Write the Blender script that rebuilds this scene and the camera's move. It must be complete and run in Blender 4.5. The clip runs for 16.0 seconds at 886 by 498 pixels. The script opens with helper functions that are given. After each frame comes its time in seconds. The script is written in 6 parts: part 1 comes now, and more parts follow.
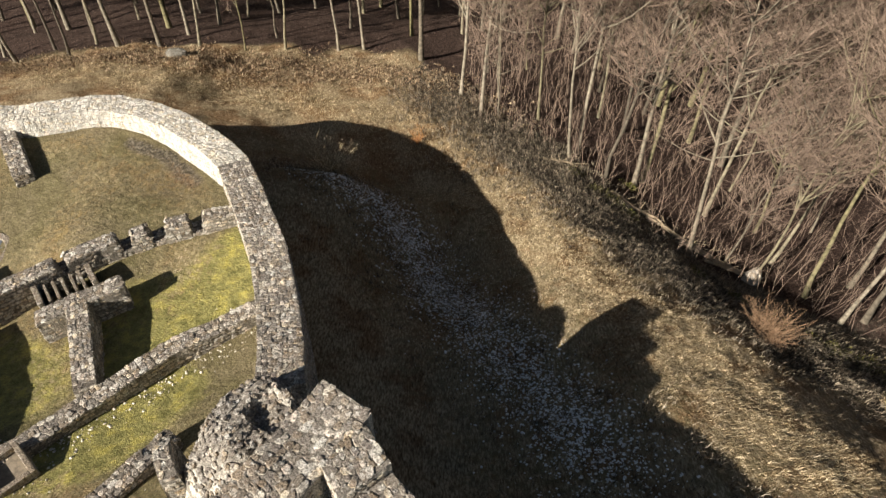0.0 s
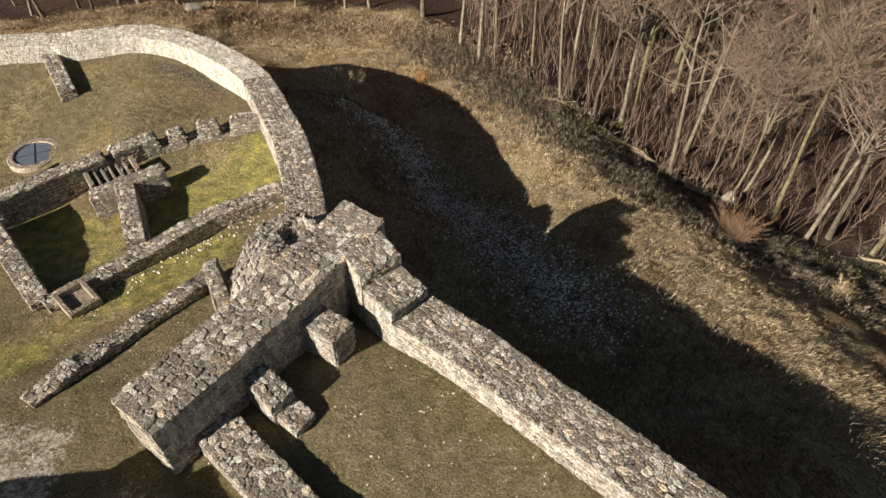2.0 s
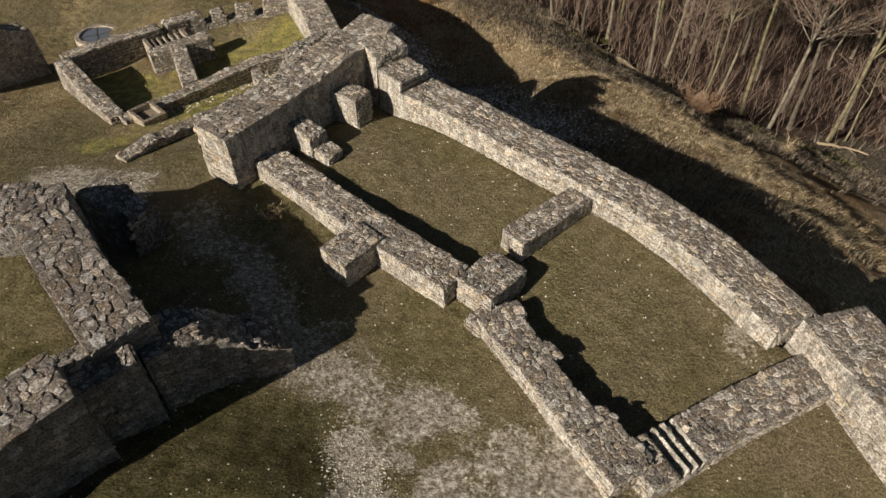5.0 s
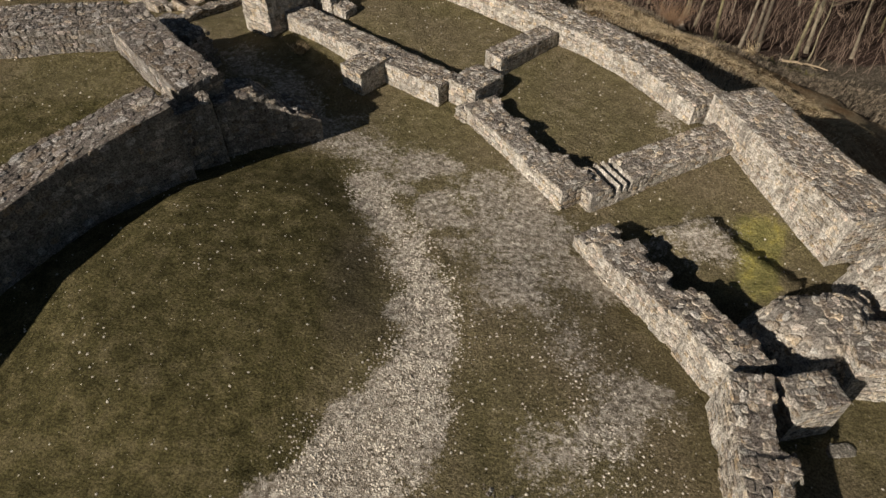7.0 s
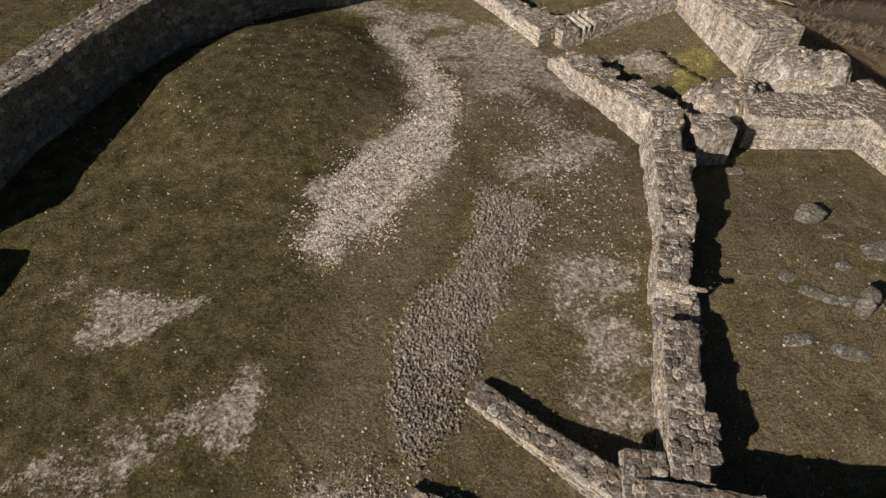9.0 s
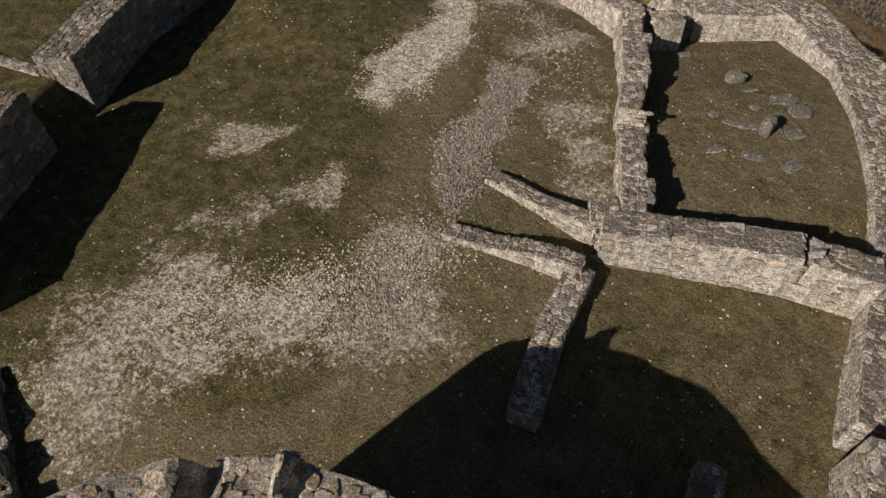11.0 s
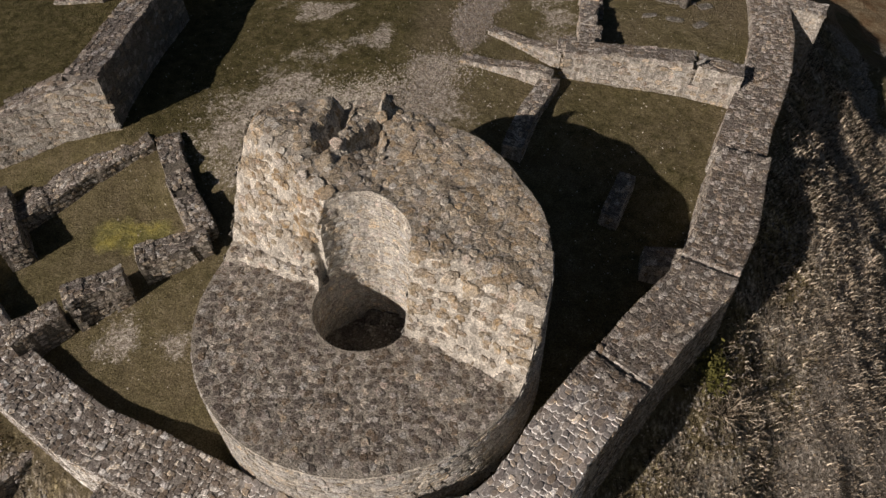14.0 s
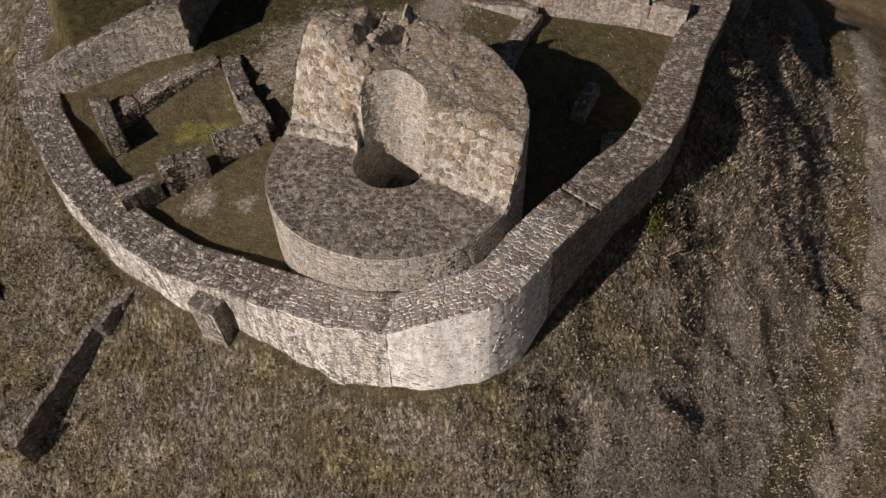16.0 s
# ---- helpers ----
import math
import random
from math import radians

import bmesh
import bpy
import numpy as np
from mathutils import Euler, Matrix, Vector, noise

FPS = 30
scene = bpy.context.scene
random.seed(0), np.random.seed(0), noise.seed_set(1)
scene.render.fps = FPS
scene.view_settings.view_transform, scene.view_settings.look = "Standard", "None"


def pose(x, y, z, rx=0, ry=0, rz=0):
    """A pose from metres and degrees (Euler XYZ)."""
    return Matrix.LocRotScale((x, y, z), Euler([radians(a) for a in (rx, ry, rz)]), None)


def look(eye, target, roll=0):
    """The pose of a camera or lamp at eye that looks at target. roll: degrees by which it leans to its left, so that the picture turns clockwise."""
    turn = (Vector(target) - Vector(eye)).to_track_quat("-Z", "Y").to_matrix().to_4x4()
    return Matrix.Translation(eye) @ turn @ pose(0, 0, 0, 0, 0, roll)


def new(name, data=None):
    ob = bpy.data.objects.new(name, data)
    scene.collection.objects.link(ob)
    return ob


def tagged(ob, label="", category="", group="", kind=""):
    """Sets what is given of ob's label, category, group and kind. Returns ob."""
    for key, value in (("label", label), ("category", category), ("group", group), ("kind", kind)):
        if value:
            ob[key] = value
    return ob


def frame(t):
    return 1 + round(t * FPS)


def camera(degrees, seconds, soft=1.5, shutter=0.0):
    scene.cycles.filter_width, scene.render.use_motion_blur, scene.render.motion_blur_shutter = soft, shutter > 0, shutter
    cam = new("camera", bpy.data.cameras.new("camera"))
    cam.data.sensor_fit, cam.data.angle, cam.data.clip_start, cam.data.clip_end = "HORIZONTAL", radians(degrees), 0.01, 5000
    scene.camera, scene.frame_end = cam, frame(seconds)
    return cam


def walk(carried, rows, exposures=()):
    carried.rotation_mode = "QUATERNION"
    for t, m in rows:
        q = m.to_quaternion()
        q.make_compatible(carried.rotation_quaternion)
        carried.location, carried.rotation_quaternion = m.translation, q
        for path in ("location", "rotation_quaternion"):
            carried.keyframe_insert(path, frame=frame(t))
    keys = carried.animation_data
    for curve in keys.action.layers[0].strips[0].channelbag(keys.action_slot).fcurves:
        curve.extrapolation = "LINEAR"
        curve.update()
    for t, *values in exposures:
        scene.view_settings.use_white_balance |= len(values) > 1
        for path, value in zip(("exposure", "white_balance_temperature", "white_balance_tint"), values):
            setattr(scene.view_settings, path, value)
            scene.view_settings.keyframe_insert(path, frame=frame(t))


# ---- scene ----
cam = camera(69.51, 16.0)
PATH = [
    (0, (-0.512, -1.383, 14.559), (-0.368, 5.540, 7.344), 1.55),
    (0.5, (-0.467, -2.707, 14.408), (-0.335, 4.213, 7.191), 1.49),
    (1, (-0.456, -4.161, 14.215), (-0.328, 2.751, 6.989), 1.48),
    (1.5, (-0.455, -5.505, 14.080), (-0.327, 1.400, 6.847), 1.44),
    (2, (-0.455, -6.919, 13.886), (-0.331, -0.022, 6.646), 1.39),
    (2.5, (-0.443, -8.212, 13.686), (-0.327, -1.323, 6.439), 1.36),
    (3, (-0.402, -9.657, 13.480), (-0.302, -2.776, 6.225), 1.25),
    (5.5, (0.081, -17.391, 12.303), (0.037, -10.524, 5.034), 0.23),
    (6, (0.187, -19.367, 12.046), (0.122, -12.510, 4.767), 0.07),
    (6.5, (0.265, -21.236, 11.840), (0.186, -14.395, 4.546), -0.08),
    (7, (0.353, -23.259, 11.599), (0.260, -16.431, 4.294), -0.23),
    (7.5, (0.388, -25.203, 11.444), (0.282, -18.384, 4.130), -0.43),
    (8, (0.404, -27.239, 11.247), (0.286, -20.431, 3.922), -0.58),
    (8.5, (0.412, -29.060, 11.166), (0.283, -22.269, 3.827), -0.69),
    (9, (0.361, -30.997, 11.188), (0.229, -24.226, 3.830), -0.74),
    (9.5, (0.254, -32.725, 11.357), (0.123, -25.977, 3.978), -0.76),
    (10, (0.097, -34.591, 11.618), (-0.038, -27.867, 4.218), -0.80),
    (12.5, (-0.751, -43.597, 13.146), (-0.881, -36.951, 5.675), -0.88),
    (13, (-0.771, -45.417, 13.386), (-0.917, -38.777, 5.911), -1.01),
    (13.5, (-0.746, -47.123, 13.647), (-0.911, -40.484, 6.171), -1.11),
    (14, (-0.723, -48.979, 13.951), (-0.914, -42.343, 6.473), -1.25),
    (14.5, (-0.728, -50.708, 14.245), (-0.929, -44.072, 6.767), -1.30),
    (15, (-0.749, -52.583, 14.501), (-0.954, -45.946, 7.024), -1.31),
    (15.5, (-0.762, -54.357, 14.753), (-0.975, -47.717, 7.279), -1.33),
    (16, (-0.768, -56.377, 15.262), (-0.994, -49.729, 7.796), -1.36),
]
walk(cam, [(t, look(eye, target, roll)) for t, eye, target, roll in PATH], [(0.0, 1.32, 6560, 4), (3.0, 0.86, 6760, 5), (6.0, 0.38, 6700, 6), (10.0, 0.27, 6600, 9), (13.0, 0.04, 6520, 11), (16.0, -0.38, 6540, 15)])

# ---- light ----
SUN_AZ, SUN_EL = 230.0, 29.0          # degrees, clockwise from +y; the sun stands in the south-west
world = bpy.data.worlds.new("sky")
scene.world = world
world.use_nodes = True
wn = world.node_tree.nodes
sky = wn.new("ShaderNodeTexSky")
sky.sky_type, sky.sun_disc = "NISHITA", False
sky.sun_elevation, sky.sun_rotation = radians(SUN_EL), radians(SUN_AZ)
wn["Background"].inputs["Strength"].default_value = 0.025
world.node_tree.links.new(sky.outputs[0], wn["Background"].inputs["Color"])
sun = new("sun", bpy.data.lights.new("sun", "SUN"))
sun.data.energy, sun.data.angle, sun.data.color = 5.0, radians(0.5), (1.0, 0.89, 0.80)
sun_from = Vector((math.sin(radians(SUN_AZ)) * math.cos(radians(SUN_EL)), math.cos(radians(SUN_AZ)) * math.cos(radians(SUN_EL)), math.sin(radians(SUN_EL))))
sun.matrix_world = look(sun_from * 60, (0, 0, 0))

# ---- materials ----


class Nodes:
    """Short hand for building a node material."""

    def __init__(self, name, rough=0.9, spec=0.2):
        self.mat = bpy.data.materials.new(name)
        self.mat.use_nodes = True
        self.tree = self.mat.node_tree
        self.bsdf = self.tree.nodes["Principled BSDF"]
        self.bsdf.inputs["Roughness"].default_value = rough
        self.bsdf.inputs["Specular IOR Level"].default_value = spec
        self.place = self.add("ShaderNodeNewGeometry").outputs["Position"]

    def add(self, kind, **values):
        node = self.tree.nodes.new(kind)
        for key, value in values.items():
            node.inputs[key.replace("_", " ")].default_value = value
        return node

    def link(self, a, b):
        self.tree.links.new(a, b)

    def noise(self, scale, detail=4.0, rough=0.6, vector=None):
        node = self.add("ShaderNodeTexNoise", Scale=scale, Detail=detail, Roughness=rough)
        self.link(vector or self.place, node.inputs["Vector"])
        return node.outputs["Fac"]

    def voronoi(self, scale, feature="F1", vector=None):
        node = self.add("ShaderNodeTexVoronoi", Scale=scale)
        node.feature = feature
        self.link(vector or self.place, node.inputs["Vector"])
        return node

    def ramp(self, value, stops):
        node = self.add("ShaderNodeValToRGB")
        ramp = node.color_ramp
        while len(ramp.elements) < len(stops):
            ramp.elements.new(0.5)
        for element, (at, colour) in zip(ramp.elements, stops):
            element.position = at
            element.color = (*colour, 1) if not isinstance(colour, (int, float)) else (colour, colour, colour, 1)
        self.link(value, node.inputs["Fac"])
        return node.outputs["Color"]

    def mix(self, fac, a, b, blend="MIX"):
        node = self.tree.nodes.new("ShaderNodeMix")
        node.data_type, node.blend_type = "RGBA", blend
        for socket, value in ((node.inputs[0], fac), (node.inputs[6], a), (node.inputs[7], b)):
            if isinstance(value, bpy.types.NodeSocket):
                self.link(value, socket)
            elif isinstance(value, (int, float)):
                socket.default_value = value
            else:
                socket.default_value = (*value, 1)
        return node.outputs[2]

    def math(self, kind, a, b=0.0):
        node = self.tree.nodes.new("ShaderNodeMath")
        node.operation = kind
        for socket, value in zip(node.inputs, (a, b)):
            if isinstance(value, bpy.types.NodeSocket):
                self.link(value, socket)
            else:
                socket.default_value = value
        return node.outputs[0]

    def mask(self, name):
        node = self.tree.nodes.new("ShaderNodeAttribute")
        node.attribute_name = name
        return node.outputs["Fac"]

    def colour(self, socket):
        self.link(socket, self.bsdf.inputs["Base Color"])

    def bump(self, height, strength=0.5, distance=0.05):
        node = self.add("ShaderNodeBump", Strength=strength, Distance=distance)
        self.link(height, node.inputs["Height"])
        self.link(node.outputs[0], self.bsdf.inputs["Normal"])


def crusts(n, amount=1.0):
    """Round pale lichen crusts of two sizes, frayed at their edges."""
    fray = n.add("ShaderNodeTexNoise", Scale=14.0, Detail=4.0, Roughness=0.65)
    n.link(n.place, fray.inputs["Vector"])
    warp = n.add("ShaderNodeVectorMath")
    warp.operation = "MULTIPLY_ADD"
    n.link(fray.outputs["Color"], warp.inputs[0])
    warp.inputs[1].default_value = (0.11, 0.11, 0.11)
    n.link(n.place, warp.inputs[2])
    found = None
    for scale, share in ((5.2, 0.62), (10.5, 0.45)):
        cell = n.voronoi(scale, vector=warp.outputs[0])
        parts = n.add("ShaderNodeSeparateXYZ")
        n.link(cell.outputs["Color"], parts.inputs[0])
        size = n.math("ADD", n.math("MULTIPLY", parts.outputs["X"], 0.30), 0.17)
        spot = n.ramp(n.math("SUBTRACT", size, cell.outputs["Distance"]), [(0.0, 0.0), (0.06, 1.0)])
        spot = n.math("MULTIPLY", spot, n.ramp(parts.outputs["Y"], [(share * amount, 1.0), (share * amount + 0.02, 0.0)]))
        found = spot if found is None else n.math("MAXIMUM", found, spot)
    found = n.math("MULTIPLY", found, n.ramp(n.noise(0.5, 3.0), [(0.34, 0.35), (0.55, 1.0)]))
    return n.math("MULTIPLY", found, n.ramp(n.noise(34.0, 5.0, 0.75), [(0.40, 0.25), (0.52, 1.0)]))


def upward(n):
    up = n.add("ShaderNodeSeparateXYZ")
    n.link(n.add("ShaderNodeNewGeometry").outputs["Normal"], up.inputs[0])
    return n.ramp(up.outputs["Z"], [(0.35, 0.0), (0.8, 1.0)])


def grain(n, tone, scale=21.0, low=0.32, high=1.62):
    """Pits and crystals: fine dark and light specks."""
    return n.mix(0.9, tone, n.ramp(n.noise(scale, 7.0, 0.78), [(0.40, low), (0.5, 0.95), (0.60, high)]), "MULTIPLY")


def stone_material(name, dark, mid, pale, bed, film, pieces=False, smear=0.6, keep=0.72, lichen=1.0, pits=0.32, runs=0.3, relief=1.0):
    """Weathered limestone rubble: a tone of its own for each stone, mortar smeared over it, grey film and pale lichen on what faces up."""
    n = Nodes(name, 0.92, 0.15)
    if pieces:
        own = n.add("ShaderNodeObjectInfo").outputs["Random"]
    else:
        own = n.add("ShaderNodeNewGeometry").outputs["Random Per Island"]
    tone = n.ramp(own, [(0.0, dark), (0.45, mid), (0.68, mid), (0.76, pale)])
    hue = n.math("FRACT", n.math("MULTIPLY", own, 7.31))
    tone = n.mix(1.0, tone, n.ramp(hue, [(0.0, (1.16, 0.98, 0.74)), (0.35, (1.02, 1.0, 0.96)), (0.7, (0.92, 0.97, 1.04)), (1.0, (1.10, 0.96, 0.90))]), "MULTIPLY")
    cover = n.math("MULTIPLY", n.ramp(n.noise(6.5, 5.0, 0.7), [(0.44, 0.0), (0.54, 1.0)]), smear)
    tone = n.mix(cover, tone, bed)
    streak = n.add("ShaderNodeMapping")
    streak.inputs["Scale"].default_value = (3.2, 3.2, 0.45)
    n.link(n.place, streak.inputs["Vector"])
    tone = n.mix(n.ramp(n.noise(1.2, 6.0, 0.65, streak.outputs[0]), [(0.46, 0.0), (0.58, runs)]), tone, (0.13, 0.112, 0.090))
    facing = upward(n)
    weather = n.ramp(n.noise(0.8, 5.0, 0.65), [(0.3, 0.7), (0.6, 1.0)])
    spare = n.ramp(own, [(keep, 1.0), (keep + 0.05, 0.12)])
    shade = n.mix(0.7, n.ramp(own, [(0.0, [c * 0.62 for c in film]), (0.35, film), (0.7, [c * 1.45 for c in film])]), n.ramp(hue, [(0.0, [film[0] * 1.25, film[1] * 1.1, film[2] * 0.9]), (0.5, film), (1.0, [film[0] * 0.85, film[1] * 0.86, film[2] * 0.92])]))
    spare = n.math("MAXIMUM", spare, n.ramp(n.noise(8.0, 6.0, 0.75), [(0.50, 0.0), (0.56, 0.8)]))
    tone = n.mix(n.math("MULTIPLY", n.math("MULTIPLY", n.math("MULTIPLY", facing, weather), spare), 0.92), tone, shade)
    tone = n.mix(n.math("MULTIPLY", n.math("MULTIPLY", crusts(n, lichen), facing), 0.85), tone, (0.50, 0.472, 0.43))
    tone = grain(n, tone, low=pits)
    n.colour(tone)
    n.bump(n.math("ADD", n.noise(24.0, 7.0, 0.75), n.math("MULTIPLY", n.noise(7.0, 4.0, 0.6), 1.3)), relief, 0.06)
    return n.mat


def mortar_material(name, base, film=(0.155, 0.138, 0.118), lichen=1.0, streaks=0.75, pits=0.32, relief=1.0):
    n = Nodes(name, 0.95, 0.1)
    tone = n.ramp(n.noise(3.0, 8.0, 0.65), [(0.32, [c * 0.55 for c in base]), (0.5, base), (0.68, [min(1, c * 1.25) for c in base])])
    facing = upward(n)
    tone = n.mix(n.math("MULTIPLY", facing, 0.85), tone, film)
    streak = n.add("ShaderNodeMapping")
    streak.inputs["Scale"].default_value = (4.5, 4.5, 0.5)
    n.link(n.place, streak.inputs["Vector"])
    tone = n.mix(n.ramp(n.noise(1.3, 5.0, 0.6, streak.outputs[0]), [(0.45, 0.0), (0.60, streaks)]), tone, (0.16, 0.145, 0.125))
    tone = n.mix(n.math("MULTIPLY", n.math("MULTIPLY", crusts(n, lichen), facing), 0.8), tone, (0.46, 0.435, 0.395))
    tone = grain(n, tone, low=pits)
    n.colour(tone)
    n.bump(n.noise(16.0, 7.0, 0.7), relief, 0.07)
    return n.mat


LIME, GREY_FILM = (0.54, 0.505, 0.445), (0.150, 0.128, 0.110)
STONE = stone_material("rubble_stone", (0.20, 0.175, 0.14), (0.38, 0.34, 0.275), (0.58, 0.54, 0.47), LIME, GREY_FILM)
STONE_PIECE = stone_material("rubble_stone_piece", (0.20, 0.175, 0.14), (0.38, 0.34, 0.275), (0.58, 0.54, 0.47), LIME, GREY_FILM, True)
MORTAR = mortar_material("lime_mortar", LIME, (0.130, 0.111, 0.094))
ROOM_MORTAR = mortar_material("bare_joints", (0.20, 0.178, 0.145), (0.085, 0.072, 0.060))
GREY_STONE = stone_material("grey_rubble", (0.17, 0.150, 0.12), (0.34, 0.305, 0.25), (0.54, 0.50, 0.44), LIME, (0.135, 0.112, 0.094), lichen=0.45)
GREY_PIECE = stone_material("grey_rubble_piece", (0.17, 0.150, 0.12), (0.34, 0.305, 0.25), (0.54, 0.50, 0.44), LIME, (0.135, 0.112, 0.094), True, lichen=0.45)
GREY_MORTAR = mortar_material("grey_mortar", LIME, (0.118, 0.098, 0.082), 0.4)
ROCK = mortar_material("grey_bedrock", (0.17, 0.158, 0.135), (0.17, 0.158, 0.13))
# darker grey copy of the rubble: shade on walls put into the colour
SHADE_GREY_STONE = stone_material("house_stone", (0.11, 0.10, 0.09), (0.235, 0.218, 0.195), (0.46, 0.435, 0.40), (0.31, 0.288, 0.26), GREY_FILM)
SHADE_GREY_PIECE = stone_material("house_stone_piece", (0.11, 0.10, 0.09), (0.235, 0.218, 0.195), (0.46, 0.435, 0.40), (0.31, 0.288, 0.26), GREY_FILM, True)
SHADE_GREY_MORTAR = mortar_material("house_mortar", (0.26, 0.24, 0.215), (0.100, 0.086, 0.074))
TOWER_STONE = stone_material("tower_stone", (0.20, 0.155, 0.105), (0.42, 0.345, 0.235), (0.60, 0.555, 0.48), (0.54, 0.495, 0.42), (0.33, 0.275, 0.20), False, 0.6, 0.55, 0.7, pits=0.45)
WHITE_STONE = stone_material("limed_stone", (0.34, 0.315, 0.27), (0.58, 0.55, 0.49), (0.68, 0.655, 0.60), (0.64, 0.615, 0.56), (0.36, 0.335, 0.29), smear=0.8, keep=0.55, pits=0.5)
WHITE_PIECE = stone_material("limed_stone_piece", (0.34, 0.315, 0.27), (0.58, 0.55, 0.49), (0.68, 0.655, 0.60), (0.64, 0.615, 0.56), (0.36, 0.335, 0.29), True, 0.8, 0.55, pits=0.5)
STREAKED_STONE = stone_material("streaked_stone", (0.24, 0.21, 0.17), (0.47, 0.435, 0.37), (0.72, 0.695, 0.64), (0.74, 0.715, 0.66), (0.130, 0.108, 0.090), smear=0.95, lichen=0.4, pits=0.5, runs=0.85, relief=0.45)
STREAKED_PIECE = stone_material("streaked_stone_piece", (0.24, 0.21, 0.17), (0.47, 0.435, 0.37), (0.72, 0.695, 0.64), (0.74, 0.715, 0.66), (0.130, 0.108, 0.090), True, 0.95, lichen=0.4, pits=0.5, runs=0.85, relief=0.45)
STREAKED_MORTAR = mortar_material("streaked_lime", (0.78, 0.755, 0.70), (0.115, 0.095, 0.078), lichen=0.3, relief=0.40)
CORNER_MORTAR = mortar_material("white_plaster", (0.84, 0.82, 0.78), lichen=0.3, streaks=0.25, pits=0.8, relief=0.20)
CORNER_STONE = stone_material("plastered_stone", (0.60, 0.575, 0.53), (0.80, 0.78, 0.74), (0.84, 0.82, 0.78), (0.84, 0.82, 0.78), GREY_FILM, smear=0.9, lichen=0.4, pits=0.7, runs=0.12, relief=0.25, keep=0.93)
CORNER_PIECE = stone_material("plastered_stone_piece", (0.60, 0.575, 0.53), (0.80, 0.78, 0.74), (0.84, 0.82, 0.78), (0.84, 0.82, 0.78), GREY_FILM, True, 0.9, lichen=0.4, pits=0.7, runs=0.12, relief=0.25, keep=0.93)
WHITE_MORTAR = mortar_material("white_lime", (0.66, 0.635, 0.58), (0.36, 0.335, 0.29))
TOWER_PIECE = stone_material("tower_stone_piece", (0.20, 0.155, 0.105), (0.42, 0.345, 0.235), (0.60, 0.555, 0.48), (0.54, 0.495, 0.42), (0.33, 0.275, 0.20), True, 0.6, 0.55, 0.7, pits=0.45)
TOWER_MORTAR = mortar_material("tower_mortar", (0.66, 0.615, 0.53), (0.27, 0.24, 0.195), 0.6, 0.4, 0.5)


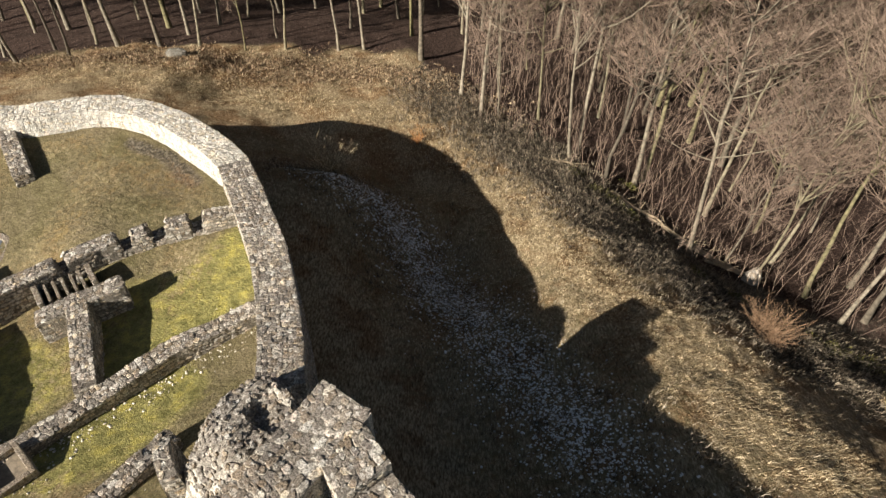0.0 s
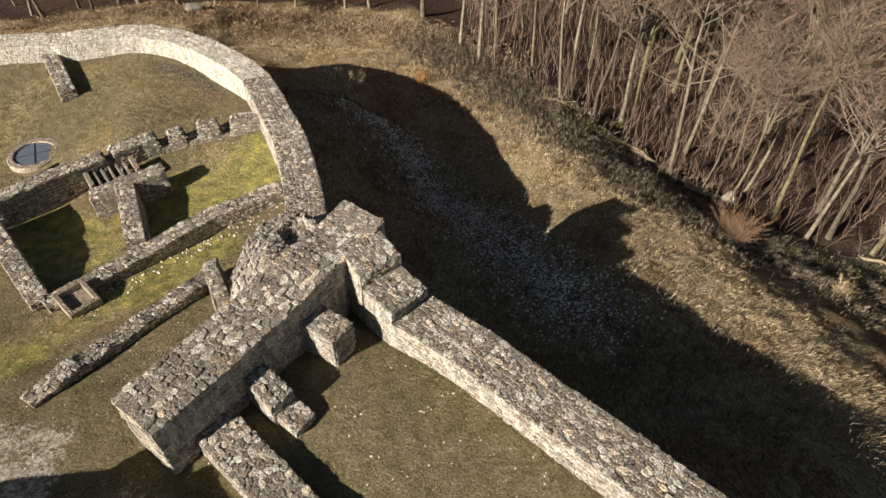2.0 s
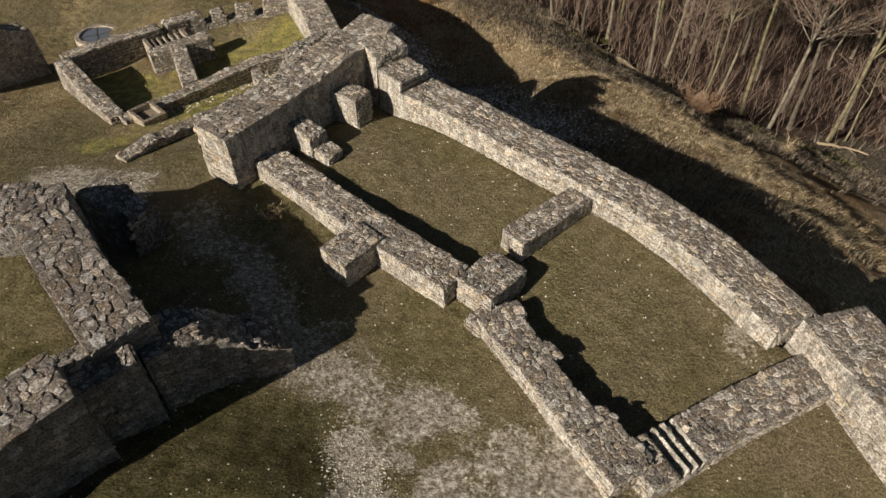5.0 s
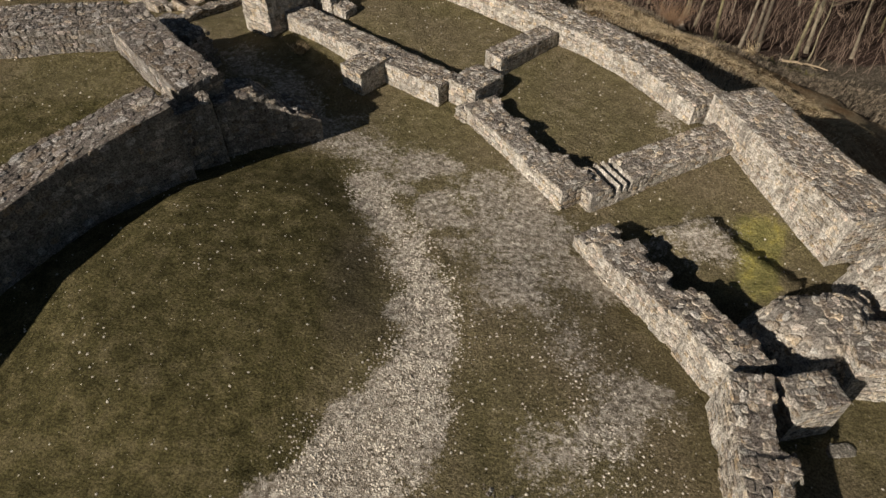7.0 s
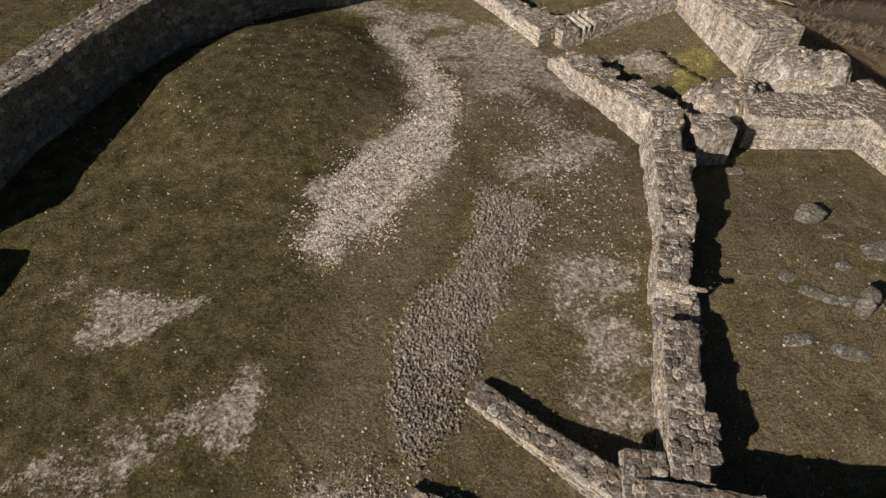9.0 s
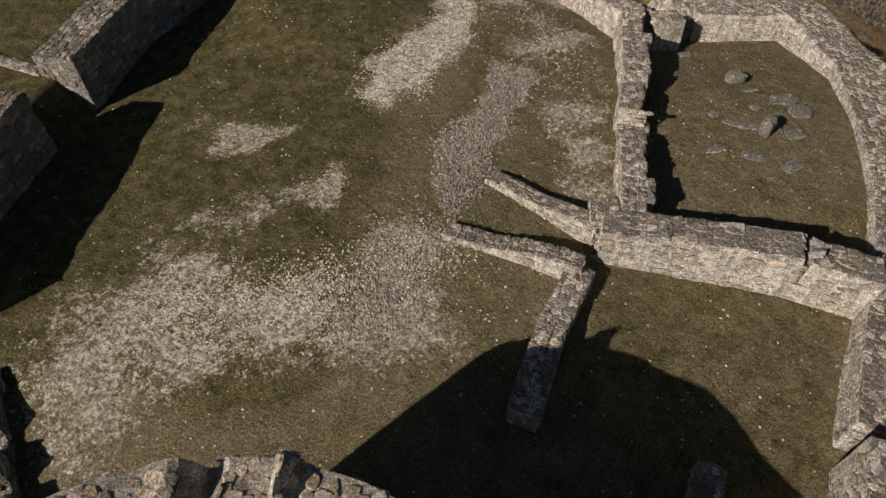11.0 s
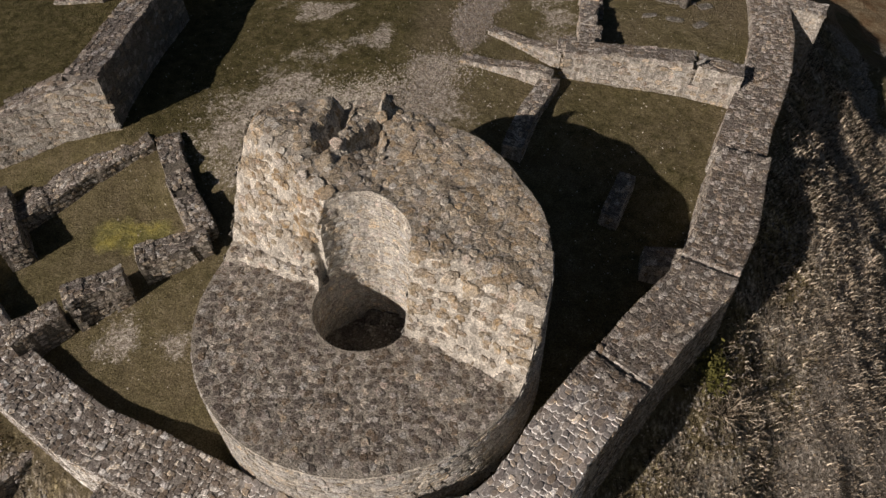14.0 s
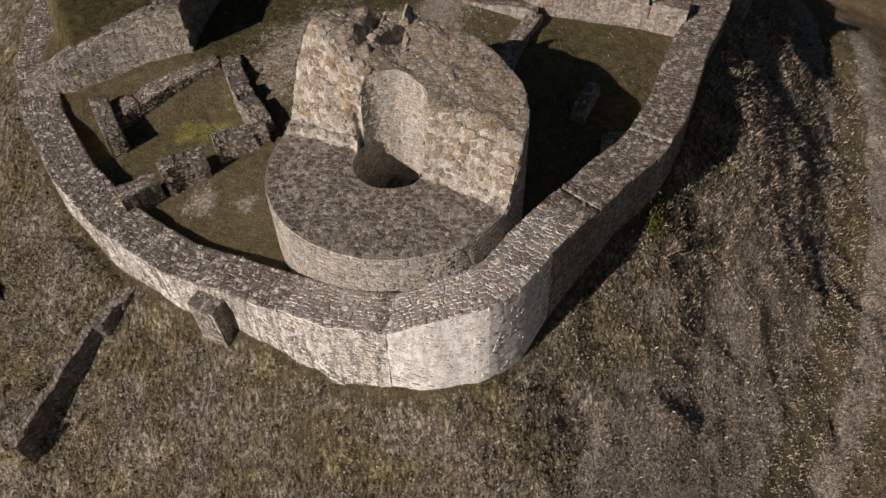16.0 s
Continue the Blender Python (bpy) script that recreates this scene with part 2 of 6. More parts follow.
def ground_material():
    """Winter turf, with gravel, straw, leaf litter and moss where the masks lay them."""
    n = Nodes("winter_ground", 0.95, 0.1)
    fine, mid, broad = n.noise(22.0, 8.0, 0.75), n.noise(2.2, 6.0, 0.65), n.noise(0.28, 4.0, 0.6)
    turf = n.ramp(mid, [(0.25, (0.074, 0.065, 0.030)), (0.5, (0.140, 0.120, 0.060)), (0.75, (0.215, 0.180, 0.108))])
    turf = n.mix(n.ramp(broad, [(0.4, 0.0), (0.65, 0.6)]), turf, (0.178, 0.142, 0.094))
    turf = n.mix(0.8, turf, n.ramp(fine, [(0.38, 0.28), (0.5, 0.92), (0.62, 1.75)]), "MULTIPLY")
    lawn = n.mix(0.85, n.ramp(mid, [(0.32, (0.046, 0.041, 0.016)), (0.5, (0.092, 0.080, 0.034)), (0.68, (0.150, 0.126, 0.066))]), n.ramp(fine, [(0.38, 0.3), (0.5, 0.95), (0.62, 1.75)]), "MULTIPLY")
    moss = n.mix(0.7, n.ramp(mid, [(0.34, (0.125, 0.118, 0.040)), (0.5, (0.22, 0.20, 0.075)), (0.66, (0.36, 0.315, 0.085))]), n.ramp(fine, [(0.38, 0.4), (0.62, 1.5)]), "MULTIPLY")
    downhill = n.add("ShaderNodeMapping")
    downhill.inputs["Scale"].default_value = (1.5, 0.7, 0.7)
    n.link(n.place, downhill.inputs["Vector"])
    clod = n.ramp(n.noise(4.5, 10.0, 0.80, downhill.outputs[0]), [(0.38, (0.030, 0.026, 0.020)), (0.46, (0.17, 0.145, 0.108)), (0.54, (0.38, 0.335, 0.265)), (0.62, (0.78, 0.73, 0.64))])
    clod = n.mix(1.0, clod, n.ramp(n.noise(0.55, 7.0, 0.7), [(0.34, 0.75), (0.5, 1.2), (0.64, 2.0)]), "MULTIPLY")
    clod = n.mix(n.ramp(n.noise(0.45, 5.0, 0.65), [(0.42, 0.0), (0.58, 1.0)]), clod, n.mix(1.0, clod, (0.70, 0.66, 0.46), "MULTIPLY"))
    gravel = n.ramp(n.noise(6.5, 9.0, 0.82), [(0.38, (0.10, 0.083, 0.060)), (0.5, (0.31, 0.272, 0.22)), (0.60, (0.62, 0.57, 0.49))])
    comb = n.add("ShaderNodeMapping")
    comb.inputs["Scale"].default_value = (5.0, 1.6, 1.6)
    comb.inputs["Rotation"].default_value = (0, 0, radians(40))
    n.link(n.place, comb.inputs["Vector"])
    straw = n.ramp(n.noise(3.0, 8.0, 0.75, comb.outputs[0]), [(0.36, (0.075, 0.053, 0.028)), (0.5, (0.26, 0.200, 0.120)), (0.64, (0.52, 0.43, 0.29))])
    straw = n.mix(n.ramp(n.noise(0.42, 5.0, 0.65), [(0.46, 0.0), (0.58, 0.75)]), straw, n.mix(1.0, straw, (0.62, 0.46, 0.36), "MULTIPLY"))
    litter = n.ramp(n.noise(7.0, 8.0, 0.75), [(0.38, (0.012, 0.008, 0.007)), (0.53, (0.046, 0.029, 0.023)), (0.66, (0.17, 0.125, 0.10))])
    fall = n.add("ShaderNodeMapping")
    fall.inputs["Scale"].default_value = (3.0, 2.0, 2.0)
    n.link(n.place, fall.inputs["Vector"])
    scrub = n.ramp(n.noise(3.2, 9.0, 0.78, fall.outputs[0]), [(0.38, (0.020, 0.017, 0.013)), (0.51, (0.095, 0.080, 0.060)), (0.63, (0.29, 0.255, 0.20))])
    tone = turf

    def over(tone, name, colour, edge=0.5, fine=0.0):
        weight = n.math("ADD", n.mask(name), n.math("MULTIPLY", n.math("SUBTRACT", n.noise(3.5, 6.0, 0.7), 0.5), edge * 2))
        if fine:
            weight = n.math("ADD", weight, n.math("MULTIPLY", n.math("SUBTRACT", n.noise(13.0, 8.0, 0.8), 0.5), fine))
        return n.mix(n.math("MULTIPLY", n.ramp(weight, [(0.35, 0.0), (0.65, 1.0)]), n.ramp(n.mask(name), [(0.0, 0.0), (0.08, 1.0)])), tone, colour)

    tone = over(tone, "lawn", lawn, 0.4)
    tone = over(tone, "moss", moss)
    tone = over(tone, "scrub", scrub)
    tone = over(tone, "clod", clod, 0.7, 0.8)
    tone = over(tone, "straw", straw)
    tone = over(tone, "litter", litter)
    tone = over(tone, "gravel", gravel, 0.8, 1.7)
    n.colour(tone)
    rough = n.math("ADD", n.noise(11.0, 8.0, 0.75), n.math("MULTIPLY", n.noise(2.5, 5.0, 0.6), 1.5))
    n.bump(n.math("ADD", rough, n.math("MULTIPLY", n.math("MULTIPLY", n.noise(6.0, 8.0, 0.75), n.mask("clod")), 6.5)), 0.9, 0.11)
    return n.mat


GROUND = ground_material()


def plain(name, colour, rough=0.8, spread=0.35, scale=9.0, metal=0.0, spec=0.3):
    n = Nodes(name, rough, spec)
    n.bsdf.inputs["Metallic"].default_value = metal
    n.colour(n.ramp(n.noise(scale, 6.0, 0.65), [(0.3, [c * (1 - spread) for c in colour]), (0.7, [c * (1 + spread) for c in colour])]))
    n.bump(n.noise(scale * 3, 5.0, 0.6), 0.4, 0.02)
    return n.mat


def bark_material():
    """Grey beech bark: each tree of its own tone, some green with algae."""
    n = Nodes("bark", 0.9, 0.2)
    own = n.add("ShaderNodeObjectInfo").outputs["Random"]
    tone = n.ramp(own, [(0.0, (0.085, 0.072, 0.055)), (0.3, (0.155, 0.133, 0.100)), (0.6, (0.225, 0.198, 0.152)), (0.85, (0.150, 0.135, 0.068)), (1.0, (0.19, 0.165, 0.122))])
    n.colour(n.mix(0.8, tone, n.ramp(n.noise(4.0, 6.0, 0.7), [(0.38, 0.45), (0.62, 1.45)]), "MULTIPLY"))
    n.bump(n.noise(12.0, 5.0, 0.6), 0.4, 0.02)
    return n.mat


def blade_material(name, dark, mid, pale):
    """Dead grass: each blade of its own tone, paler and darker by patches."""
    n = Nodes(name, 0.9, 0.2)
    own = n.add("ShaderNodeNewGeometry").outputs["Random Per Island"]
    tone = n.ramp(own, [(0.0, [c * 0.6 for c in dark]), (0.32, dark), (0.62, mid), (0.8, pale)])
    n.colour(n.mix(0.7, tone, n.ramp(n.noise(2.6, 6.0, 0.7), [(0.40, 0.35), (0.5, 1.05), (0.60, 1.8)]), "MULTIPLY"))
    return n.mat


BARK = bark_material()
TWIG = plain("twig", (0.205, 0.150, 0.115), 0.9, 0.3, 3.0)
DRY = blade_material("dry_stalk", (0.20, 0.148, 0.08), (0.44, 0.345, 0.21), (0.62, 0.52, 0.35))
GREY_DRY = blade_material("grey_stalk", (0.050, 0.040, 0.028), (0.32, 0.262, 0.188), (0.62, 0.54, 0.42))
SCRUB_DRY = blade_material("scrub_stalk", (0.065, 0.052, 0.038), (0.17, 0.140, 0.102), (0.36, 0.305, 0.23))
BROWN_DRY = blade_material("brown_stalk", (0.10, 0.062, 0.036), (0.25, 0.170, 0.105), (0.46, 0.37, 0.25))
LEAF = plain("moss_leaf", (0.105, 0.10, 0.025), 0.85, 0.45, 3.0)
LOGWOOD = plain("log_wood", (0.30, 0.24, 0.16), 0.9, 0.4, 4.0)
PEBBLE = plain("pale_pebble", (0.50, 0.46, 0.39), 0.9, 0.4, 2.0)
STRIP_STONE = stone_material("strip_stone", (0.08, 0.07, 0.06), (0.22, 0.195, 0.165), (0.46, 0.43, 0.37), (0.30, 0.27, 0.23), (0.20, 0.175, 0.15), keep=0.6)
CLOD = stone_material("clod_stone", (0.06, 0.05, 0.04), (0.20, 0.175, 0.14), (0.50, 0.46, 0.39), (0.2, 0.175, 0.14), (0.16, 0.14, 0.115), keep=0.6)
SEED = plain("pale_seed_head", (0.72, 0.72, 0.70), 0.9, 0.3, 2.0)
EARTH = plain("bare_earth", (0.17, 0.14, 0.105), 0.95, 0.45, 6.0)
COVER = plain("dark_cover", (0.09, 0.105, 0.13), 0.25, 0.2, 6.0, 0.0, 0.5)
STEEL = plain("steel_bar", (0.30, 0.31, 0.33), 0.45, 0.15, 6.0, 1.0)

# ---- terrain ----


def spline(spots, smooth):
    """A thin plate through spot heights."""
    p = np.array(spots, float)
    xy, z = p[:, :2], p[:, 2]
    r = np.linalg.norm(xy[:, None] - xy[None], axis=2)
    k = np.where(r > 0, r * r * np.log(np.maximum(r, 1e-9)), 0) + smooth * np.eye(len(p))
    q = np.c_[np.ones(len(p)), xy]
    a = np.block([[k, q], [q.T, np.zeros((3, 3))]])
    w = np.linalg.solve(a, np.r_[z, 0, 0, 0])

    def height(x, y):
        x, y = np.asarray(x, float), np.asarray(y, float)
        out = w[-3] + w[-2] * x + w[-1] * y
        for (sx, sy), v in zip(xy, w):
            d = np.hypot(x - sx, y - sy)
            out = out + v * np.where(d > 0, d * d * np.log(np.maximum(d, 1e-9)), 0)
        return out

    return height


def inside(x, y, poly):
    """Signed distance to a closed outline, positive inside."""
    x, y = np.asarray(x, float), np.asarray(y, float)
    d, odd = np.full(x.shape, 1e9), np.zeros(x.shape, bool)
    for (ax, ay), (bx, by) in zip(poly, poly[1:] + poly[:1]):
        t = np.clip(((x - ax) * (bx - ax) + (y - ay) * (by - ay)) / ((bx - ax) ** 2 + (by - ay) ** 2), 0, 1)
        d = np.minimum(d, np.hypot(x - ax - t * (bx - ax), y - ay - t * (by - ay)))
        if ay != by:
            odd ^= ((ay > y) != (by > y)) & (x < ax + (y - ay) * (bx - ax) / (by - ay))
    return np.where(odd, d, -d)


def along(x, y, line):
    """Distance to an open line."""
    x, y = np.asarray(x, float), np.asarray(y, float)
    d = np.full(x.shape, 1e9)
    for (ax, ay), (bx, by) in zip(line, line[1:]):
        t = np.clip(((x - ax) * (bx - ax) + (y - ay) * (by - ay)) / ((bx - ax) ** 2 + (by - ay) ** 2), 0, 1)
        d = np.minimum(d, np.hypot(x - ax - t * (bx - ax), y - ay - t * (by - ay)))
    return d


def step(a, b, v):
    t = np.clip((np.asarray(v, float) - a) / (b - a), 0, 1)
    return t * t * (3 - 2 * t)


def rough_noise(x, y, scale, seed):
    """Smooth value noise on a lattice, for uneven ground and patches."""
    x, y = np.asarray(x, float) / scale + 500, np.asarray(y, float) / scale + 500
    table = np.random.RandomState(seed).rand(256, 256)
    i, j = np.floor(x).astype(int), np.floor(y).astype(int)
    u, v = x - i, y - j
    u, v = u * u * (3 - 2 * u), v * v * (3 - 2 * v)
    g = lambda a, b: table[a % 256, b % 256]  # noqa: E731
    return (g(i, j) * (1 - u) + g(i + 1, j) * u) * (1 - v) + (g(i, j + 1) * (1 - u) + g(i + 1, j + 1) * u) * v


# centre lines of the curtain wall: x, y, top
NORTH_WALL = [(-34, 17, -3.2), (-28, 21.2, -3.1), (-23, 23.4, -2.9), (-19.5, 24.0, -2.9), (-17.5, 24.6, -2.9), (-16, 24.8, -2.9), (-14, 24.2, -2.9), (-12.4, 23.3, -2.9), (-10.6, 21.9, -2.9), (-9.2, 20.4, -2.9), (-8.0, 17.9, -2.6), (-6.5, 14.6, -2.2), (-5.6, 11.8, -1.8), (-5.0, 9.6, -1.2), (-4.7, 8.0, -0.8)]
EAST_WALL = [(-1.15, 3.75, 0.4), (0.3, 2.75, 0.35), (2.4, 0.9, 0.3), (3.9, -0.4, 0.3), (5.8, -2.1, 0.3), (7.0, -3.7, 0.3), (8.5, -6.2, 0.2)]
EAST_WALL_RAISED = [(9.25, -6.2, 0.55), (9.8, -8.2, 0.6), (10.4, -10.2, 0.7), (10.9, -12.0, 0.8)]
EAST_WALL_SOUTH = [(12.0, -14.6, 0.6), (12.7, -16.6, 0.6), (13.3, -19.3, 0.4), (12.9, -22.1, 0.3), (12.1, -25.3, 0.25), (11.2, -27.6, 0.2), (9.5, -30.8, 0.2), (8.75, -32.4, 0.1)]
SOUTH_EAST_WALL = [(8.6, -32.9, 0.45), (7.3, -35.9, 0.4), (6.1, -37.9, 0.35), (4.7, -39.3, 0.3), (3.0, -41.1, 0.3), (1.6, -42.7, 0.3), (0.75, -43.9, 0.25)]
SOUTH_WALL = [(-0.1, -44.55, 0.15), (-1.6, -44.75, -0.2), (-2.8, -44.6, -1.0), (-4.7, -44.2, -1.3), (-6.3, -43.4, -1.6), (-8.6, -42.2, -2.1), (-11.0, -41.2, -2.3), (-14.1, -39.2, -2.1), (-16.6, -36.8, -1.8), (-18.9, -33.7, -1.4), (-20.6, -30.3, -0.9), (-21.5, -26.5, -0.5), (-22.5, -20, 0.0)]
CURTAIN = [p[:2] for p in NORTH_WALL] + [(-2.4, 6.0)] + [p[:2] for p in EAST_WALL + EAST_WALL_RAISED + EAST_WALL_SOUTH + SOUTH_EAST_WALL + SOUTH_WALL] + [(-45, -20), (-45, 14)]
TERRACE = [(-10, -4.6), (-6.8, -8.2), (-7.4, -9.6), (-9.7, -11.7), (-11.3, -14.8), (-12.3, -19.8), (-13.2, -24), (-13.3, -30.2), (-18, -31.3), (-22, -25), (-40, -25), (-40, -4.8)]
LAWN = [(-3.1, -8.5), (-2.2, -9.5), (-1.4, -10.9), (-0.9, -13), (-0.75, -14.6), (-1.15, -15.9), (-1.85, -16.8), (-2.7, -17.7), (-4.5, -18.6), (-8, -18.5), (-9.5, -13.5), (-7.5, -9.5), (-5, -8.6)]
MOUND = [(5.6, -10.95), (7.6, -10.4), (8.2, -11.6), (9.3, -13.0), (8.0, -14.2), (6.8, -13.6)]
RETAINED = [(-13.4, -41.2), (-15.2, -42.7), (-16.6, -44.3), (-17.8, -46.3), (-24, -48), (-26, -38), (-16.6, -38.6)]
PIT = [(-15.0, 13.75), (-13.65, 14.75), (-13.1, 14.0), (-14.45, 13.0)]
PATH_EDGE = [(-2.6, -9.0), (-1.6, -11.0), (-0.95, -13), (-0.7, -14.6), (-1.05, -15.9), (-1.75, -16.8), (-2.5, -17.7), (-3.1, -19.2), (-3.5, -21.0), (-2.5, -21.6), (-1.75, -20.8), (-1.05, -20.2), (-0.5, -19), (0, -17.85), (0.43, -16.4), (0.66, -15), (0.26, -13), (-0.5, -11.2), (-1.3, -9.6), (-2.0, -8.4)]
FAN_EDGE = [(-1.6, -6.8), (0.2, -7.6), (1.4, -9.1), (2.6, -10.0), (3.6, -10.8), (3.4, -12.6), (2.9, -13.4), (1.4, -12.6), (0.7, -13.4), (-0.3, -12), (-1.3, -9.4)]
RUBBLE_STRIP = [(1.13, -18.56), (2.58, -19.54), (1.69, -21.86), (0.89, -23.33), (0.58, -24.47), (0.11, -25.51), (-0.27, -26.15), (-0.95, -25.0), (-0.62, -22.93), (0.72, -21.4)]
YARD_SPOTS = [(-19, 16.6, -4.95), (-9.3, 18.4, -3.8), (-14.9, 23, -3.85), (-12.9, 19.9, -3.95), (-11.3, 21.2, -4.2), (-16.7, 17.8, -4.2), (-14.9, 17.5, -3.75), (-18.8, 20.7, -4.45), (-26, 20.5, -3.9), (-21.5, 22.9, -3.8), (-11, 13.5, -4.2), (-15, 10.5, -4.2), (-8, 11, -3.6), (-12.3, 4.4, -2.5), (-17, 4, -2.8), (-9.3, 3.9, -1.85), (-21, 8, -3.7), (-7.5, -1, -1.0), (-6.5, 8, -2.6), (-4, 2, -0.5), (0, 0, -0.5), (3.5, -2.5, -0.55), (6, -6, -0.5), (-2.5, -5, -1.0), (-1, -12.2, -0.5), (3, -10.8, -0.6), (8, -9.3, -0.7), (8.8, -11.5, -0.85), (5.2, -11.8, -1.05), (6.6, -13.6, -1.05), (-13, -1, -0.9), (-6, -6, -0.5)]
WARD_SPOTS = [(-4.75, -14.3, 0.1), (-7, -19, 0.15), (2.6, -19.6, 0.2), (0.8, -24.5, 0.05), (9.2, -20, 0.0), (9.2, -22.4, 0.1), (6.5, -25, -0.1), (-0.5, -27, 0.1), (7, -30, -0.8), (5, -33, -1.1), (-6, -26, 0.1), (-11, -24, -0.2), (-12.5, -31.3, -0.5), (-9, -32, -1.0), (-8, -37, -1.6), (-12, -35, -1.8), (-9, -40, -2.4), (-16, -32.6, -1.4), (3, -38.5, -1.6), (-11.5, -33.4, -2.0), (-13.4, -34.6, -2.1), (-11.4, -35.2, -1.9), (-19, -31, -1.0), (-9, -12.3, 0.0), (2.5, -14, -0.1)]
NORTH_SPOTS = [(-17, 41, -10), (-12, 39, -11), (-5.6, 34.2, -9.7), (1, 31.4, -10), (5.2, 25.8, -9.3), (3.3, 21.2, -8.5), (5.8, 17.9, -7.2), (7.9, 15.5, -6.6), (9.0, 13.1, -6.0), (10.3, 11.1, -5.8), (11.9, 7.9, -5.4), (13.2, 6.3, -5.3), (13.9, 4.9, -5.1), (7.3, 13.9, -5.7), (7.3, 10.9, -5.25), (8.06, 9, -4.8), (9, 7.5, -4.6), (12.6, 4.9, -4.85), (3.3, 18.0, -7.9), (1.4, 26.1, -9.7), (11.2, 27.4, -11.4), (16, 23.7, -12.5), (21, 17.8, -12), (-2.3, 27.4, -10.6), (0.4, 20, -10), (-3.3, 16, -6.6), (-8, 27, -8.6), (-30, 44, -11), (0, 46, -12), (20, 40, -15), (32, 25, -14), (2, 8.5, -6), (7, 1.5, -3.4), (10.5, -2, -2.4), (15, -3, -3.6), (21, 7.4, -8.6), (27, 6, -10.5), (16.3, 4.7, -5.8), (26.5, 19, -13.4), (-5.8, 23.5, -5.8), (-22, 30, -7), (-14, 31, -8.5), (-34, 30, -8)]
SOUTH_SPOTS = [(15, -12, -3.5), (22.5, -19, -9), (15.0, -28.6, -3.6), (12.4, -32.5, -2.9), (10.1, -35.4, -2.5), (18.3, -23.3, -4.8), (22.0, -26.0, -8.6), (24.5, -24.0, -8.9), (26.7, -14.0, -9.0), (21.0, -31.8, -9.1), (18.7, -35.2, -9.5), (24.0, -31.0, -10.0), (17.4, -40.4, -10.4), (17.7, -25.4, -5.2), (15.9, -30.3, -5.2), (14.7, -34.0, -5.9), (13.4, -36.8, -6.0), (12.7, -39.1, -6.9), (11.8, -40.8, -7.6), (10.15, -39.5, -5.9), (7.85, -43.8, -6.9), (15.1, -35.2, -6.8), (15.3, -27.8, -4.4), (20.9, -25.5, -8.5), (19.5, -29.8, -8.7), (18.0, -33.6, -8.9), (16.9, -36.9, -9.4), (15.4, -40.8, -10.1), (13.6, -44.4, -11.2), (3, -45.6, -5.8), (7.2, -38.6, -2.2), (5.5, -41.1, -2.9), (1.2, -45.8, -4.2), (-7, -44, -4.1), (-6.5, -46.2, -6.2), (-13.0, -42.5, -5.5), (-15.2, -44.8, -8.0), (-17.2, -46.4, -9.5), (-16.3, -41.6, -5.2), (-18.8, -43.4, -6.6), (-20, -40, -6.2), (-26, -40, -8),  (-23, -36, -5), (0, -55, -12.5), (32, -40, -13), (28, -8, -10.5)]
yard_height, land_height = spline(YARD_SPOTS + WARD_SPOTS, 1.0), spline(NORTH_SPOTS + SOUTH_SPOTS, 3.0)


def ground(x, y):
    """Height of the ground."""
    x, y = np.asarray(x, float), np.asarray(y, float)
    far = step(38, 75, np.hypot(x - 2, (y + 2) * 0.8))
    land = land_height(np.clip(x, -45, 45), np.clip(y, -60, 60)) * (1 - far) - 14.0 * far
    land = land + (0.5 - 0.3 * step(-4, -20, y)) * (rough_noise(x, y, 3.1, 3) - 0.5) + 0.25 * (rough_noise(x, y, 1.1, 4) - 0.5)
    land = land + step(-4, -20, y) * (0.22 * (rough_noise(x, y * 0.5, 0.8, 8) - 0.5) + 0.28 * (rough_noise(x, y * 0.6, 2.4, 9) - 0.5) + 0.2 * (rough_noise(x, y * 0.7, 0.5, 10) - 0.5) + 0.16 * step(-0.03, 0.03, 0.75 * rough_noise(x, y, 3.6, 41) + 0.25 * rough_noise(x, y, 0.8, 42) - 0.55))
    held = -4.4 + 0.69 * (y + 41.1)
    land = land + (held - land) * step(-0.05, 0.4, inside(x, y, RETAINED)) * step(5.0, 1.5, along(x, y, RETAINED[:4]))
    yard = yard_height(np.clip(x, -30, 20), np.clip(y, -46, 26))
    terrace = 1.25 - 0.02 * (-8 - y)
    yard = yard + (terrace - yard) * step(-0.35, 0.35, inside(x, y, TERRACE))
    yard = yard + 0.10 * (rough_noise(x, y, 1.7, 5) - 0.5) + 0.05 * (rough_noise(x, y, 0.6, 6) - 0.5)
    yard = yard + 0.45 * step(-0.3, 2.0, inside(x, y, LAWN))
    yard = yard + 0.45 * step(-0.02, 0.22, inside(x, y, MOUND))
    z = land + (yard - land) * step(-0.45, 0.45, inside(x, y, CURTAIN))
    z = z - 0.9 * step(-0.12, 0.12, inside(x, y, PIT))
    shaft = np.hypot(x + 3.12, y + 39.0)
    return np.where(shaft < 2.2, -9.0, z)


def spaced(a, b, inner, far):
    core = np.linspace(a, b, int((b - a) / inner) + 1)
    grow = inner * 1.16 ** np.arange(1, 60)
    out = np.cumsum(grow)
    out = out[out < far]
    return np.r_[a - out[::-1], core, b + out]


def forest_depth(x, y):
    """How far inside the wood a place lies."""
    edge = [(-200, 44), (-30, 44), (-20, 44.6), (-6, 46), (-1.5, 44), (1.2, 37), (4, 34.6), (9, 30.4), (12.5, 28.5), (14, 23.6), (18, 22.2), (22, 19.4), (27, 18.6), (33, 18.5), (45, 15), (70, 8), (200, -20), (200, 200), (-200, 200)]
    return inside(x, y, edge)


